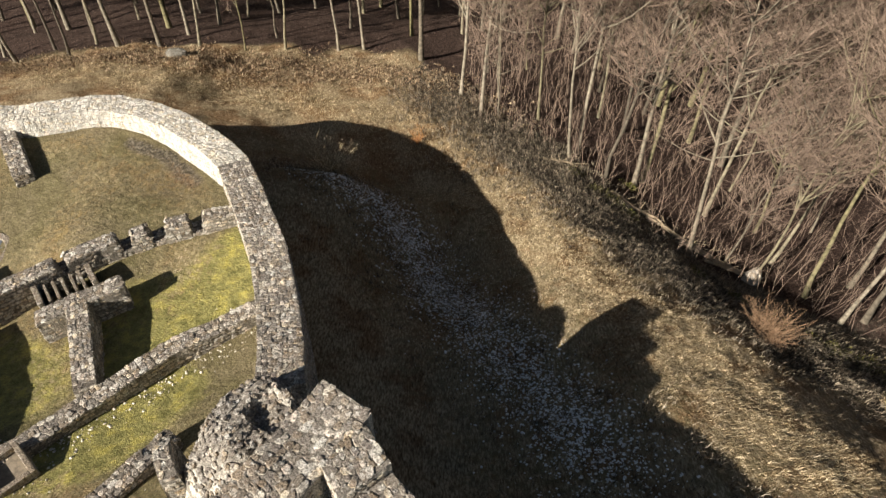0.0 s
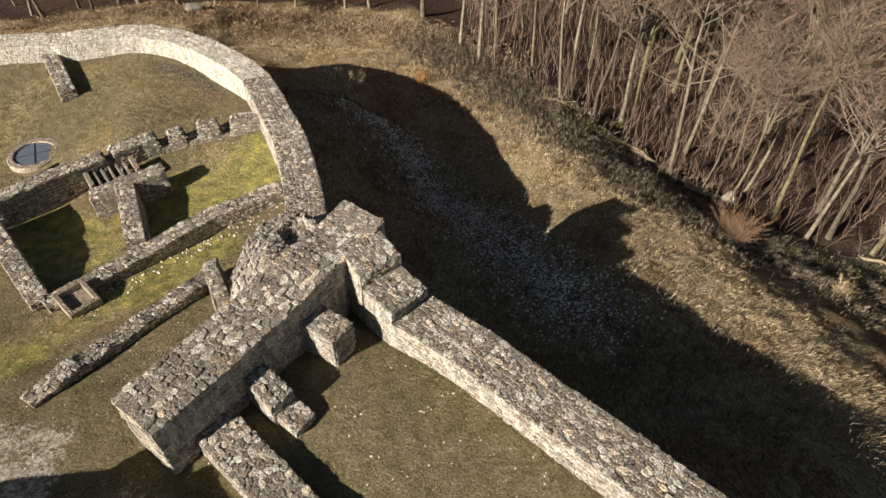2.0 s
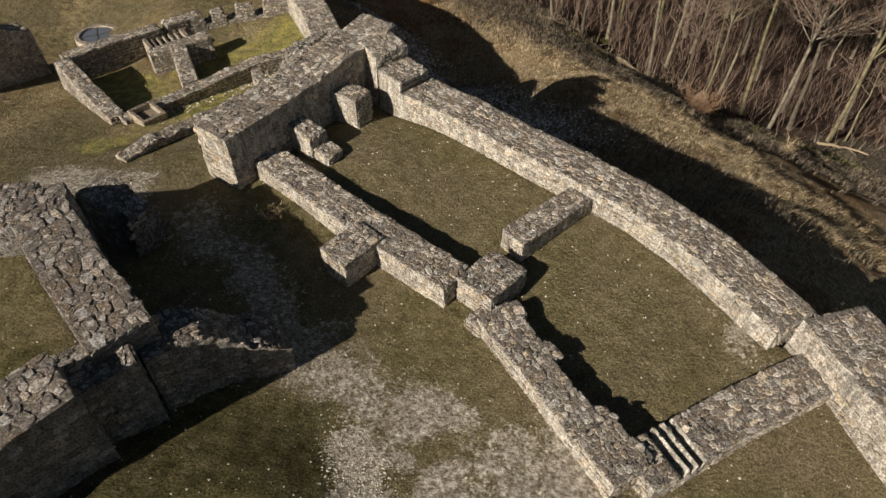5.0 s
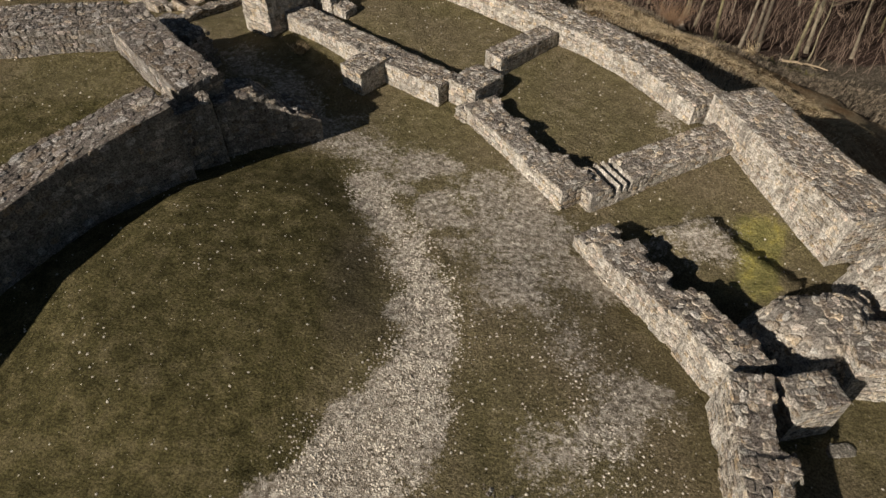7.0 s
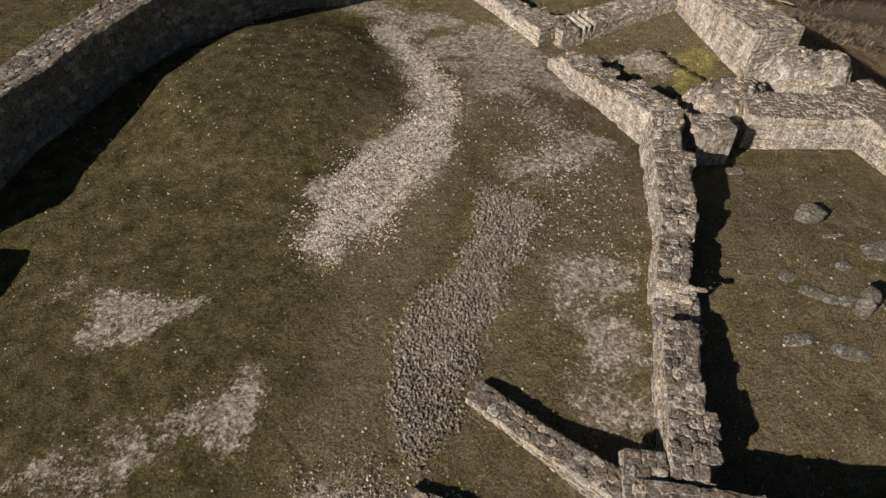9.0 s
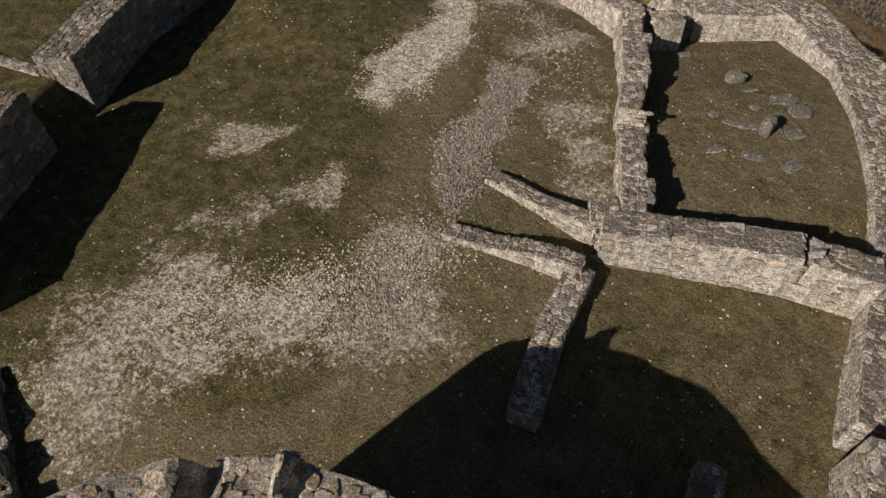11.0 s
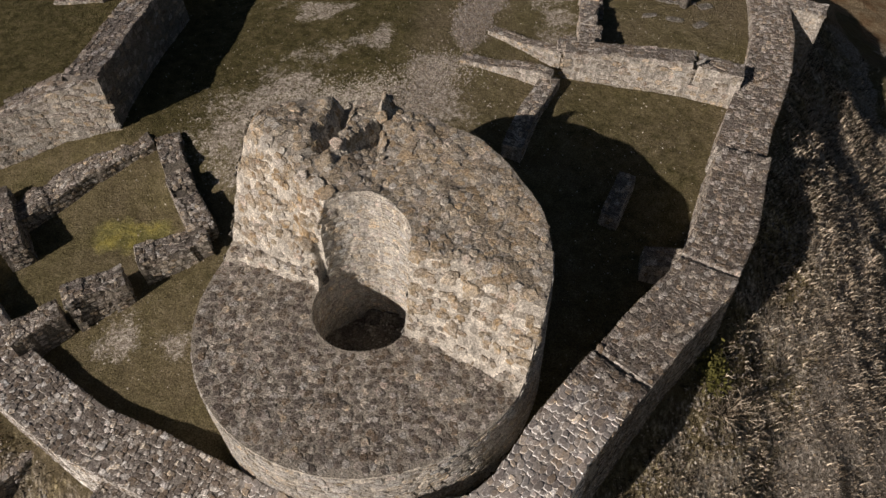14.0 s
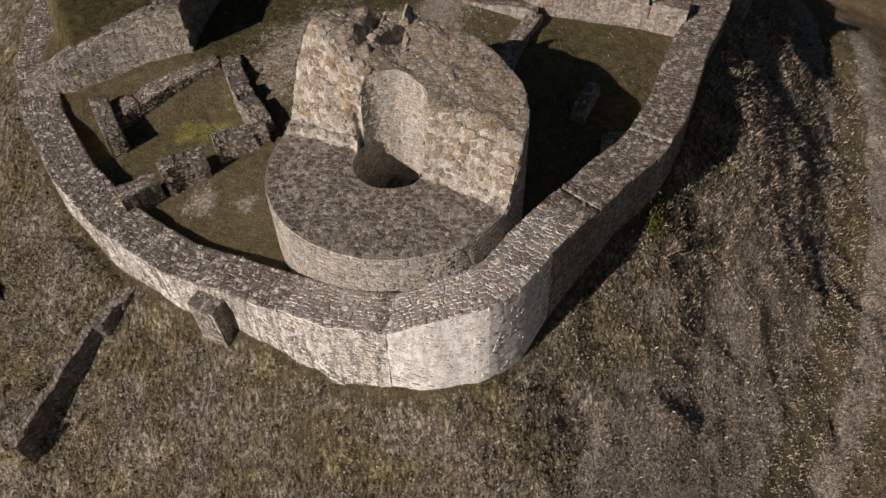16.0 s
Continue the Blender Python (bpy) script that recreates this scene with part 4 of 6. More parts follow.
wall("cross_wall", "broad low rubble cross wall with three slots", [(4.0, -9.75, -0.2), (6.6, -8.35, -0.2), (8.9, -7.3, -0.1)], 1.1, notches=((0.75, 0.9, 0.4), (1.02, 1.14, 0.4), (1.26, 1.4, 0.4)), singles=120, taper=0.02, pitch=0.06)
wall("partition_wall", "low rubble wall curving round a sunken room", [(4.1, -11.4, -0.2), (4.9, -12.9, 0.1), (5.9, -14.6, 0.35), (6.45, -16.2, 0.75)], 1.15, ragged=(0.5, 0.1), blocks=0.2, pitch=0.12, singles=150, taper=0.04)
wall("partition_wall", "straight rubble wall with crumbling eastern edge", [(6.25, -16.6, 0.95), (5.95, -18.6, 0.9), (5.7, -20.3, 0.9), (5.35, -21.7, 0.85), (5.15, -22.5, 0.8)], 1.05, ragged=(0.4, 0.1), blocks=0.2, pitch=0.12, singles=150, taper=0.04)
wall("partition_wall", "straight rubble wall beyond a narrow gap", [(5.05, -23.3, 0.75), (4.45, -26.6, 0.8)], 0.95, ragged=(0.35, 0.1), blocks=0.15, pitch=0.12, singles=100, taper=0.03)
wall("cross_wall", "pale coursed cross wall with a crack near its end", [(3.5, -27.0, 0.75), (6.6, -27.6, 0.85), (8.1, -27.95, 0.85), (8.5, -28.1, 0.75), (9.8, -28.6, 0.7)], 0.85, notches=((4.75, 4.85, 1.1),), pitch=0.08, singles=150, taper=0.02, stone=(0.36, 0.2))
wall("garden_wall", "thin low wall running out into the yard", [(0.8, -24.6, 0.25), (2.0, -25.6, 0.3), (3.5, -26.8, 0.5)], 0.5, singles=60, taper=0.02)
wall("garden_wall", "thin low wall with rubble at its end", [(-0.45, -26.8, 0.3), (1.2, -27.3, 0.3), (2.95, -27.95, 0.3)], 0.5, singles=60, taper=0.02)
wall("garden_wall", "low wall running into the shadow of the tower", [(2.95, -27.9, 0.1), (2.0, -29.7, 0.0), (1.2, -31.8, -0.1)], 0.7, singles=60, taper=0.02)
wall("garden_wall", "narrow wall stub lying in the tower's shadow", [(5.1, -32.7, -0.55), (4.2, -34.6, -0.6)], 0.55, singles=30)
wall("wall_stub", "low broken stub against the curtain wall", [(5.0, -36.2, -0.75), (6.2, -36.5, -0.5)], 0.8, singles=30)
wall("spur_wall", "buttress spur of rubble outside the curtain wall", [(13.2, -22.4, 0.3), (15.0, -23.3, 0.2)], 1.1, singles=40)
wall("house_wall", "tall shaded wall of the western building", [(-10.2, -3.7, 2.05), (-9.7, -4.55, 2.1), (-8.2, -6.3, 2.05), (-6.55, -8.05, 2.0)], 1.3, singles=120, taper=0.03, stone=(0.32, 0.2), material=SHADE_GREY_STONE, loose=SHADE_GREY_PIECE, mortar=SHADE_GREY_MORTAR)
wall("house_wall", "broad rubble wall closing a grassy room", [(-10.1, -4.3, 2.1), (-13, -4.8, 2.1), (-18, -5.2, 2.0)], 1.8, singles=100, taper=0.03, material=SHADE_GREY_STONE, loose=SHADE_GREY_PIECE, mortar=SHADE_GREY_MORTAR)
wall("house_wall", "tall curving wall, its outer face in deep shade", [(-7.25, -9.1, 2.2), (-9.4, -11.2, 1.9), (-10.7, -13.6, 1.8), (-11.9, -17, 1.8), (-12.6, -20.9, 1.7)], 1.35, singles=200, taper=0.04, stone=(0.32, 0.2), material=SHADE_GREY_STONE, loose=SHADE_GREY_PIECE, mortar=SHADE_GREY_MORTAR)
wall("house_wall", "tall wall with a square sunlit corner", [(-13.0, -23.0, 1.9), (-13.25, -26.5, 1.9), (-13.45, -30.4, 1.85)], 1.2, singles=120, taper=0.02, stone=(0.32, 0.2), material=SHADE_GREY_STONE, loose=SHADE_GREY_PIECE, mortar=SHADE_GREY_MORTAR)
wall("house_wall", "lower broken link between two shaded house walls", [(-6.55, -7.95, 1.65), (-7.25, -8.45, 1.5), (-8.2, -9.4, 1.6)], 1.25, taper=0.1, singles=30, material=SHADE_GREY_STONE, loose=SHADE_GREY_PIECE, mortar=SHADE_GREY_MORTAR, uneven=0.12)
wall("house_wall", "pale coursed wall facing the sun", [(-12.95, -29.9, 1.8), (-15.0, -30.25, 1.3), (-16.6, -30.8, 0.7), (-18.2, -31.5, 0.2), (-20.2, -32.0, -0.9)], 1.2, singles=120, taper=0.03, stone=(0.36, 0.2))
wall("room_wall", "low rubble wall of a small sunken room with a square hole", [(-15.85, -33.75, -1.35), (-13.85, -32.2, -0.8), (-11.75, -30.75, -0.38)], 1.15, singles=100, taper=0.02, mortar=ROOM_MORTAR, uneven=0.07, blocks=0.1, pitch=0.12, ragged=(0.14, 0.08))
wall("room_wall", "low broken end wall of the sunken room", [(-11.1, -30.75, -0.35), (-10.15, -32.8, -0.6), (-8.85, -34.95, -0.9)], 0.95, notches=((1.5, 1.95, 0.3), (2.7, 3.05, 0.3)), singles=80, taper=0.02, mortar=ROOM_MORTAR, uneven=0.07, blocks=0.1, pitch=0.12, ragged=(0.14, 0.08))
wall("room_wall", "low broken front wall of the sunken room", [(-8.7, -35.1, -0.95), (-10.7, -36.0, -1.0)], 0.95, singles=50, mortar=ROOM_MORTAR, uneven=0.07, blocks=0.1, pitch=0.12, ragged=(0.14, 0.08))
wall("room_wall", "low rubble wall end beside a threshold", [(-11.0, -36.6, -1.1), (-12.5, -37.5, -1.2)], 0.95, singles=50, mortar=ROOM_MORTAR, uneven=0.07, blocks=0.1, pitch=0.12, ragged=(0.14, 0.08))
wall("room_wall", "low rubble wall reaching the curtain wall", [(-12.7, -37.7, -1.5), (-13.9, -38.6, -1.6)], 0.95, singles=30, mortar=ROOM_MORTAR, uneven=0.07, blocks=0.1, pitch=0.12, ragged=(0.14, 0.08))
wall("room_wall", "low rubble wall in the shade of the curtain wall", [(-16.6, -33.0, -0.9), (-15.1, -35.4, -1.2)], 0.7, singles=40, mortar=ROOM_MORTAR)
wall("pier", "square pier propping the curtain wall", [(-9.2, -42.2, -2.5), (-9.75, -43.3, -2.6)], 1.15, singles=30, taper=0.02)
wall("retaining_wall", "retaining wall running down the slope, its lower face in shade", [(-12.9, -40.5, -3.8), (-13.7, -41.1, -4.3), (-15.3, -42.6, -5.4), (-16.7, -44.2, -6.6), (-17.8, -46.0, -7.7)], 0.6, singles=80, uneven=0.2, ragged=(0.2, 0.1), material=SHADE_GREY_STONE, loose=SHADE_GREY_PIECE, mortar=SHADE_GREY_MORTAR)
wall("room_wall", "low rubble wall standing in the northern yard", [(-21.2, 24.2, -3.2), (-18.75, 20.55, -3.85)], 0.75, singles=60, mortar=ROOM_MORTAR)
wall("room_wall", "low wall with blocks and gaps like broken teeth", [(-8.5, 17.8, -3.2), (-10.2, 17.2, -3.2), (-11.8, 16.6, -3.2), (-13.4, 15.7, -3.2), (-15.2, 14.2, -3.2), (-18.1, 11.5, -3.1)], 0.7, notches=((1.45, 1.95, 0.5), (2.9, 3.5, 0.5), (4.2, 4.65, 0.45), (6.6, 6.9, 0.35)), singles=100, pitch=0.1, mortar=ROOM_MORTAR)
wall("room_wall", "low straight rubble wall across the northern yard", [(-6.6, 12.6, -3.0), (-9.2, 10.8, -3.0), (-11.2, 8.7, -3.0), (-13.4, 6.4, -3.0)], 0.65, singles=100, mortar=ROOM_MORTAR)
wall("room_wall", "low rubble wall closing a mossy room", [(-17.9, 11.0, -3.0), (-13.6, 6.5, -3.0)], 0.65, singles=80, mortar=ROOM_MORTAR)
wall("room_wall", "stub of wall between two mossy rooms", [(-13.1, 12.9, -3.2), (-11.45, 9.4, -3.2)], 0.7, singles=50, mortar=ROOM_MORTAR)
wall("room_wall", "short wall beside the slatted pits", [(-14.3, 12.2, -3.3), (-11.8, 13.8, -3.2)], 0.7, singles=40, mortar=ROOM_MORTAR)
wall("room_wall", "thin low wall beside the trough", [(-11.3, 1.9, -1.4), (-9.5, 4.7, -1.75), (-7.8, 7.3, -2.2)], 0.6, singles=60, uneven=0.12, mortar=ROOM_MORTAR)

# ---- the round tower ----
TOWER, SHAFT = (-3.0, -39.0), (-3.12, -38.95)
TOWER_R, SHAFT_R, SHAFT_FLOOR = 4.55, 1.38, -1.8


def tower_top(x, y):
    """Height of the tower's ruined top: a broken half standing high over a low flat ring."""
    ragged = 0.30 * (rough_noise(x, y, 0.55, 31) - 0.5)
    foot = np.interp(x, [-7.4, -6, -4.75, -2, -0.55, 0.9, 1.6], [-37.2, -37.65, -38.1, -39.85, -40.6, -41.55, -42.0]) + ragged
    lean = np.interp(x, [-7.4, -6, -4.75, -3.5, -2, 0, 1.4], [2.1, 1.9, 1.2, 0.85, 0.95, 1.3, 1.4])
    high = 3.2 - 0.09 * (x + 2.7) + np.where(x > -2.7, 0.11, 0.02) * (y + 37.6) + 0.22 * (rough_noise(x, y, 0.9, 32) - 0.5) + 0.10 * (rough_noise(x, y, 0.35, 35) - 0.5)
    # two remnants of a higher course, with clefts beside them
    jag = 0.18 * (rough_noise(x, y, 0.5, 36) - 0.5)
    first = np.interp(y, [-36.93, -36.26, -34.67], [-4.6, -4.1, -3.75]) + jag - x
    second = np.interp(y, [-36.6, -35.73, -35.17, -34.6], [-3.65, -3.02, -2.63, -2.3]) + jag - x
    high = high + (0.58 * step(0.0, 0.22, first) + 0.38 * step(0.0, 0.22, second) * step(0.2, 0.0, first)) * step(-37.1, -36.2, y + 0.5 * jag)
    high = high - 0.32 * step(0.24, 0.06, np.abs(first + 0.16)) * step(-36.7, -36.2, y)
    high = high - 1.3 * np.maximum(0, -5.75 - x) ** 1.2
    low = 0.35 + 0.06 * (rough_noise(x, y, 0.6, 33) - 0.5)
    rise = np.clip((y - foot) / lean, 0, 1)
    rise = rise + 0.035 * np.sin(rise * 31) * step(0, 0.1, rise) * step(1, 0.9, rise)
    z = low + np.maximum(high - low, 0) * (1 - (1 - rise) ** 1.5)
    niche = np.hypot(x + 4.12, y + 38.05) + 0.6 * jag
    return np.where((niche < 0.34) & (z < 2.1), np.minimum(z, 0.3), z)


def build_tower():
    owner = thing("round_tower", "ruined round rubble tower with an open shaft, one half standing higher", "tower", at=(*TOWER, -2.0))
    # top surface between shaft and outer face
    turns, rings = 220, 34
    a = np.linspace(0, 2 * math.pi, turns, endpoint=False)
    f = np.linspace(0, 1, rings)
    inner = np.stack([SHAFT[0] + SHAFT_R * np.cos(a), SHAFT[1] + SHAFT_R * np.sin(a)], -1)
    outer = np.stack([TOWER[0] + TOWER_R * np.cos(a), TOWER[1] + TOWER_R * np.sin(a)], -1)
    xy = inner[:, None] * (1 - f)[None, :, None] + outer[:, None] * f[None, :, None]
    z = tower_top(xy[..., 0], xy[..., 1])
    grid = np.concatenate([xy, z[..., None]], -1)
    down = 12
    g = np.linspace(1, 0, down, endpoint=False)[::-1]
    foot = ground(outer[:, 0] + 0.3 * np.cos(a), outer[:, 1] + 0.3 * np.sin(a)) - 0.4
    low = np.stack([np.c_[outer + 0.025 * (z[:, -1] - h)[:, None] * np.c_[np.cos(a), np.sin(a)], h] for h in (foot + (z[:, -1] - foot) * (1 - k) for k in g)], 1)
    deep = np.stack([np.c_[inner, z[:, 0] + (-9.0 - z[:, 0]) * k] for k in g[::-1]], 1)
    full = np.concatenate([deep, grid, low], 1)
    wob = np.stack([field_noise(full, 0.45, 70 + k) for k in (0, 9, 17)], -1)
    full = full + wob * 0.022
    ring = full.shape[1]
    idx = np.arange(turns * ring).reshape(turns, ring)
    nxt = np.roll(idx, -1, axis=0)
    faces = np.stack([idx[:, :-1], idx[:, 1:], nxt[:, 1:], nxt[:, :-1]], -1).reshape(-1, 4)
    mesh_part("mortar_core", full.reshape(-1, 3), faces, TOWER_MORTAR, owner)
    heaps, outer_face = [], []

    def put(place, n, a, b, h, flat, heaps=heaps):
        n = unit(n)
        side = np.tile((0.0, 0.0, 1.0), (len(n), 1))
        loose = rng.rand(len(n), 3) - 0.5
        loose[:, 2] = 0
        side[flat] = loose[flat]
        t = unit(np.cross(side, n))
        heaps.append((place, t, np.cross(n, t), n, np.stack([a, b, h], 1)))

    # stones on top: a jittered grid, bedded along the slope
    pitch = 0.2
    gx, gy = (g.ravel() for g in np.meshgrid(np.arange(-4.7, 4.7, pitch), np.arange(-4.7, 4.7, pitch / 7)))
    row = np.round((gy + 4.7) / (pitch / 7)).astype(int)
    x, y = TOWER[0] + gx + 0.5 * pitch * (row // 7 % 2) + (rng.rand(len(gx)) - 0.5) * 0.15, TOWER[1] + gy + (rng.rand(len(gx)) - 0.5) * 0.15
    e = 0.08
    sx, sy = (tower_top(x + e, y) - tower_top(x - e, y)) / (2 * e), (tower_top(x, y + e) - tower_top(x, y - e)) / (2 * e)
    steep = np.sqrt(1 + sx * sx + sy * sy)
    keep = (np.hypot(x - TOWER[0], y - TOWER[1]) < TOWER_R - 0.08) & (np.hypot(x - SHAFT[0], y - SHAFT[1]) > SHAFT_R + 0.08) & np.where(steep < 1.9, row % 7 == 0, rng.rand(len(x)) < np.minimum(1, steep / 7))
    x, y, sx, sy = x[keep], y[keep], sx[keep], sy[keep]
    z = tower_top(x, y)
    high = z > 1.0
    big = np.where(high, np.where(rng.rand(len(x)) < 0.13, 0.34, 0.22), 0.205)
    put(np.stack([x, y, z + 0.005], 1), np.stack([-sx, -sy, 0 * x + 1], 1), big * (0.85 + 0.35 * rng.rand(len(x))), big * (0.75 + 0.3 * rng.rand(len(x))), np.where(high, np.where(sx * sx + sy * sy > 1.5, 0.02, 0.018), 0.012) * (0.4 + rng.rand(len(x))), np.hypot(sx, sy) < 0.7)
    low_ring = [h[~high] for h in heaps[0]]
    heaps[0] = tuple(h[high] for h in heaps[0])
    # outer face and shaft
    for radius, mid, sign, floor in ((TOWER_R + 0.02, TOWER, 1, -3.2), (SHAFT_R - 0.01, SHAFT, -1, -8.5)):
        for level in np.arange(floor, 4.2, 0.17):
            w = 0.27 * (0.5 + 0.9 * rng.rand(250))
            ang = np.cumsum(w) / radius
            w, ang = w[ang < 2 * math.pi], ang[ang < 2 * math.pi]
            ca, sa = np.cos(ang), np.sin(ang)
            lip = tower_top(mid[0] + (radius - sign * 0.06) * ca, mid[1] + (radius - sign * 0.06) * sa)
            ok = (level < lip - 0.05) & (rng.rand(len(w)) < 0.95)
            w, ca, sa, lip = w[ok], ca[ok], sa[ok], lip[ok]
            if not len(w):
                continue
            r = radius + (0.025 * (lip - level) if sign > 0 else 0 * lip)
            put(np.stack([mid[0] + r * ca, mid[1] + r * sa, level + (rng.rand(len(w)) - 0.5) * 0.04], 1), np.stack([ca * sign, sa * sign, 0 * ca], 1), w, 0.165 * (0.8 + 0.3 * rng.rand(len(w))), 0.016 * (0.5 + rng.rand(len(w))), np.zeros(len(w), bool), outer_face)
    # rubble lying at the bottom of the shaft
    u = np.linspace(-1.4, 1.4, 26)
    fx, fy = np.meshgrid(SHAFT[0] + u, SHAFT[1] + u)
    fz = SHAFT_FLOOR + 0.5 * (rough_noise(fx, fy, 0.4, 37) - 0.5) + 0.3 * (rough_noise(fx, fy, 0.2, 38) - 0.5)
    idx = np.arange(26 * 26).reshape(26, 26)
    mesh_part("shaft_floor", np.stack([fx, fy, fz], -1).reshape(-1, 3), np.stack([idx[:-1, :-1], idx[:-1, 1:], idx[1:, 1:], idx[1:, :-1]], -1).reshape(-1, 4), SHADE_GREY_MORTAR, owner, "dark rubble lying in the shaft")
    stones = [np.concatenate([h[k] for h in heaps]) for k in range(5)]
    order = rng.permutation(len(stones[0]))
    lay_stones(owner, [q[order] for q in stones], TOWER_PIECE, TOWER_STONE, 220)
    order = rng.permutation(len(low_ring[0]))
    lay_stones(owner, [q[order] for q in low_ring], GREY_PIECE, GREY_STONE, 80)
    lay_stones(owner, [np.concatenate([h[k] for h in outer_face]) for k in range(5)], WHITE_PIECE, WHITE_STONE, 0)


build_tower()

# ---- blocks, piers and rubble masses ----
wall("wall_block", "square rubble block standing against the thick wall", [(-3.9, 3.55, 0.57), (-2.8, 2.8, 0.57)], 0.78, singles=30, taper=0.0)
wall("wall_block", "square rubble block with a low slab in front", [(-5.35, 2.2, 0.27), (-4.1, 1.05, 0.25)], 0.66, singles=30, taper=0.0)
wall("floor_slab", "low flat stone slab lying on the grass", [(-4.2, 1.2, -0.2), (-3.55, 0.7, -0.22)], 0.62, singles=10, taper=0.0)
wall("wall_block", "low step of rubble beside the block", [(0.75, -5.85, -0.4), (1.5, -5.1, -0.45)], 0.55, singles=10, taper=0.0)
wall("wall_block", "square pier head at the end of a gap", [(6.85, -16.95, 0.85), (7.9, -16.7, 0.8)], 0.75, singles=30, taper=0.0)
wall("cross_wall", "heavy rubble wall with pale southern face", [(8.8, -15.5, 0.55), (10.6, -15.7, 0.5), (12.3, -15.8, 0.6)], 1.25, singles=60, taper=0.06)
wall("wall_block", "square rubble block filling the corner of two walls", [(3.3, -26.45, 0.6), (4.0, -26.55, 0.65)], 0.9, singles=20, taper=0.0)
wall("threshold", "flat grey stone threshold between two wall ends", [(5.22, -22.3, 0.3), (5.08, -23.45, 0.3)], 0.95, singles=20, taper=0.0, uneven=0.02, material=SHADE_GREY_STONE, loose=SHADE_GREY_PIECE, mortar=SHADE_GREY_MORTAR, category="threshold")
wall("field_wall", "thin wall crossing the lower slope", [(-21.5, -39.3, -5.4), (-19.3, -41.3, -5.9), (-17.2, -43.4, -6.5)], 0.5, singles=20)
wall("wall_stub", "thin curved prong of broken wall", [(-7.35, 6.35, -0.6), (-7.2, 5.9, -0.5), (-6.9, 5.35, -0.6)], 0.4, singles=10)

wall("room_wall", "rubble wall shading the covered well", [(-23.0, 8.8, -1.3), (-21.3, 11.4, -1.7), (-20.2, 12.9, -2.4)], 1.1, singles=20, uneven=0.2)
wall("wall_stub", "stub of wall standing in the western building", [(-15.75, -23.6, 1.3), (-15.6, -21.7, 1.25)], 0.55, singles=20)
wall("wall_stub", "second stub of wall in the western building", [(-15.6, -21.3, 1.3), (-15.4, -20.2, 1.25)], 0.5, singles=15)
wall("wall_stub", "thin low wall crossing the western building", [(-15.5, -19.7, 1.05), (-13.3, -20.6, 1.05)], 0.4, singles=15)
wall("wall_stub", "thin kerb of stones in the western building", [(-17.6, -23.5, 1.05), (-15.6, -23.4, 1.05)], 0.35, singles=10)


def heap(name, label, at, reach, turn, top, power=4.0, uneven=0.22, singles=20, tilt=(0.0, 0.0), category="rubble mass", size=0.24, material=None, hollow=None):
    """A broken lump of masonry: steep sides, uneven top, stones bedded all over it."""
    n = 34
    u, v = np.meshgrid(np.linspace(-1.15, 1.15, n), np.linspace(-1.15, 1.15, n))
    ct, st = math.cos(radians(turn)), math.sin(radians(turn))
    seed = rng.randint(1000)

    def surface(u, v):
        x, y = at[0] + ct * u * reach[0] - st * v * reach[1], at[1] + st * u * reach[0] + ct * v * reach[1]
        r = (np.abs(u) ** 3 + np.abs(v) ** 3) ** (1 / 3) * (1 + 0.35 * (rough_noise(x, y, 0.7, seed) - 0.5))
        base = ground(x, y)
        crest = top + tilt[0] * u + tilt[1] * v + 2 * uneven * (rough_noise(x, y, 0.6, seed + 1) - 0.5)
        if hollow:
            crest = crest - hollow[3] * step(hollow[2] * 1.25, hollow[2] * 0.8, np.hypot(x - hollow[0], y - hollow[1]))
        return x, y, base - 0.25 + np.maximum(crest - base + 0.25, 0) * (1 - np.clip(r, 0, 1) ** power)

    x, y, z = surface(u, v)
    idx = np.arange(n * n).reshape(n, n)
    faces = np.stack([idx[:-1, :-1], idx[:-1, 1:], idx[1:, 1:], idx[1:, :-1]], -1).reshape(-1, 4)
    owner = thing(name, label, category, at=(at[0], at[1], float(ground(at[0], at[1]))))
    mesh_part("mortar_core", np.stack([x, y, z], -1).reshape(-1, 3), faces, MORTAR, owner)
    many = int(9 * reach[0] * reach[1] * 4 / size ** 2 * 0.5)
    u, v = rng.rand(many) * 2 - 1, rng.rand(many) * 2 - 1
    e = 0.03
    p = np.stack(surface(u, v), 1)
    pu, pv = np.stack(surface(u + e, v), 1) - p, np.stack(surface(u, v + e), 1) - p
    area = np.linalg.norm(np.cross(pu, pv), axis=1)
    keep = rng.rand(many) < area / (e * e * reach[0] * reach[1]) * 0.3
    p, nn = p[keep], unit(np.cross(pu, pv)[keep])
    count = len(p)
    t = unit(np.cross(rng.rand(count, 3) - 0.5, nn))
    lay_stones(owner, [p + 0.01 * nn, t, np.cross(nn, t), nn, np.stack([size * (0.5 + 0.8 * rng.rand(count)), size * (0.4 + 0.5 * rng.rand(count)), 0.045 * (0.3 + rng.rand(count))], 1)], STONE_PIECE, material or STONE, singles)
    return owner


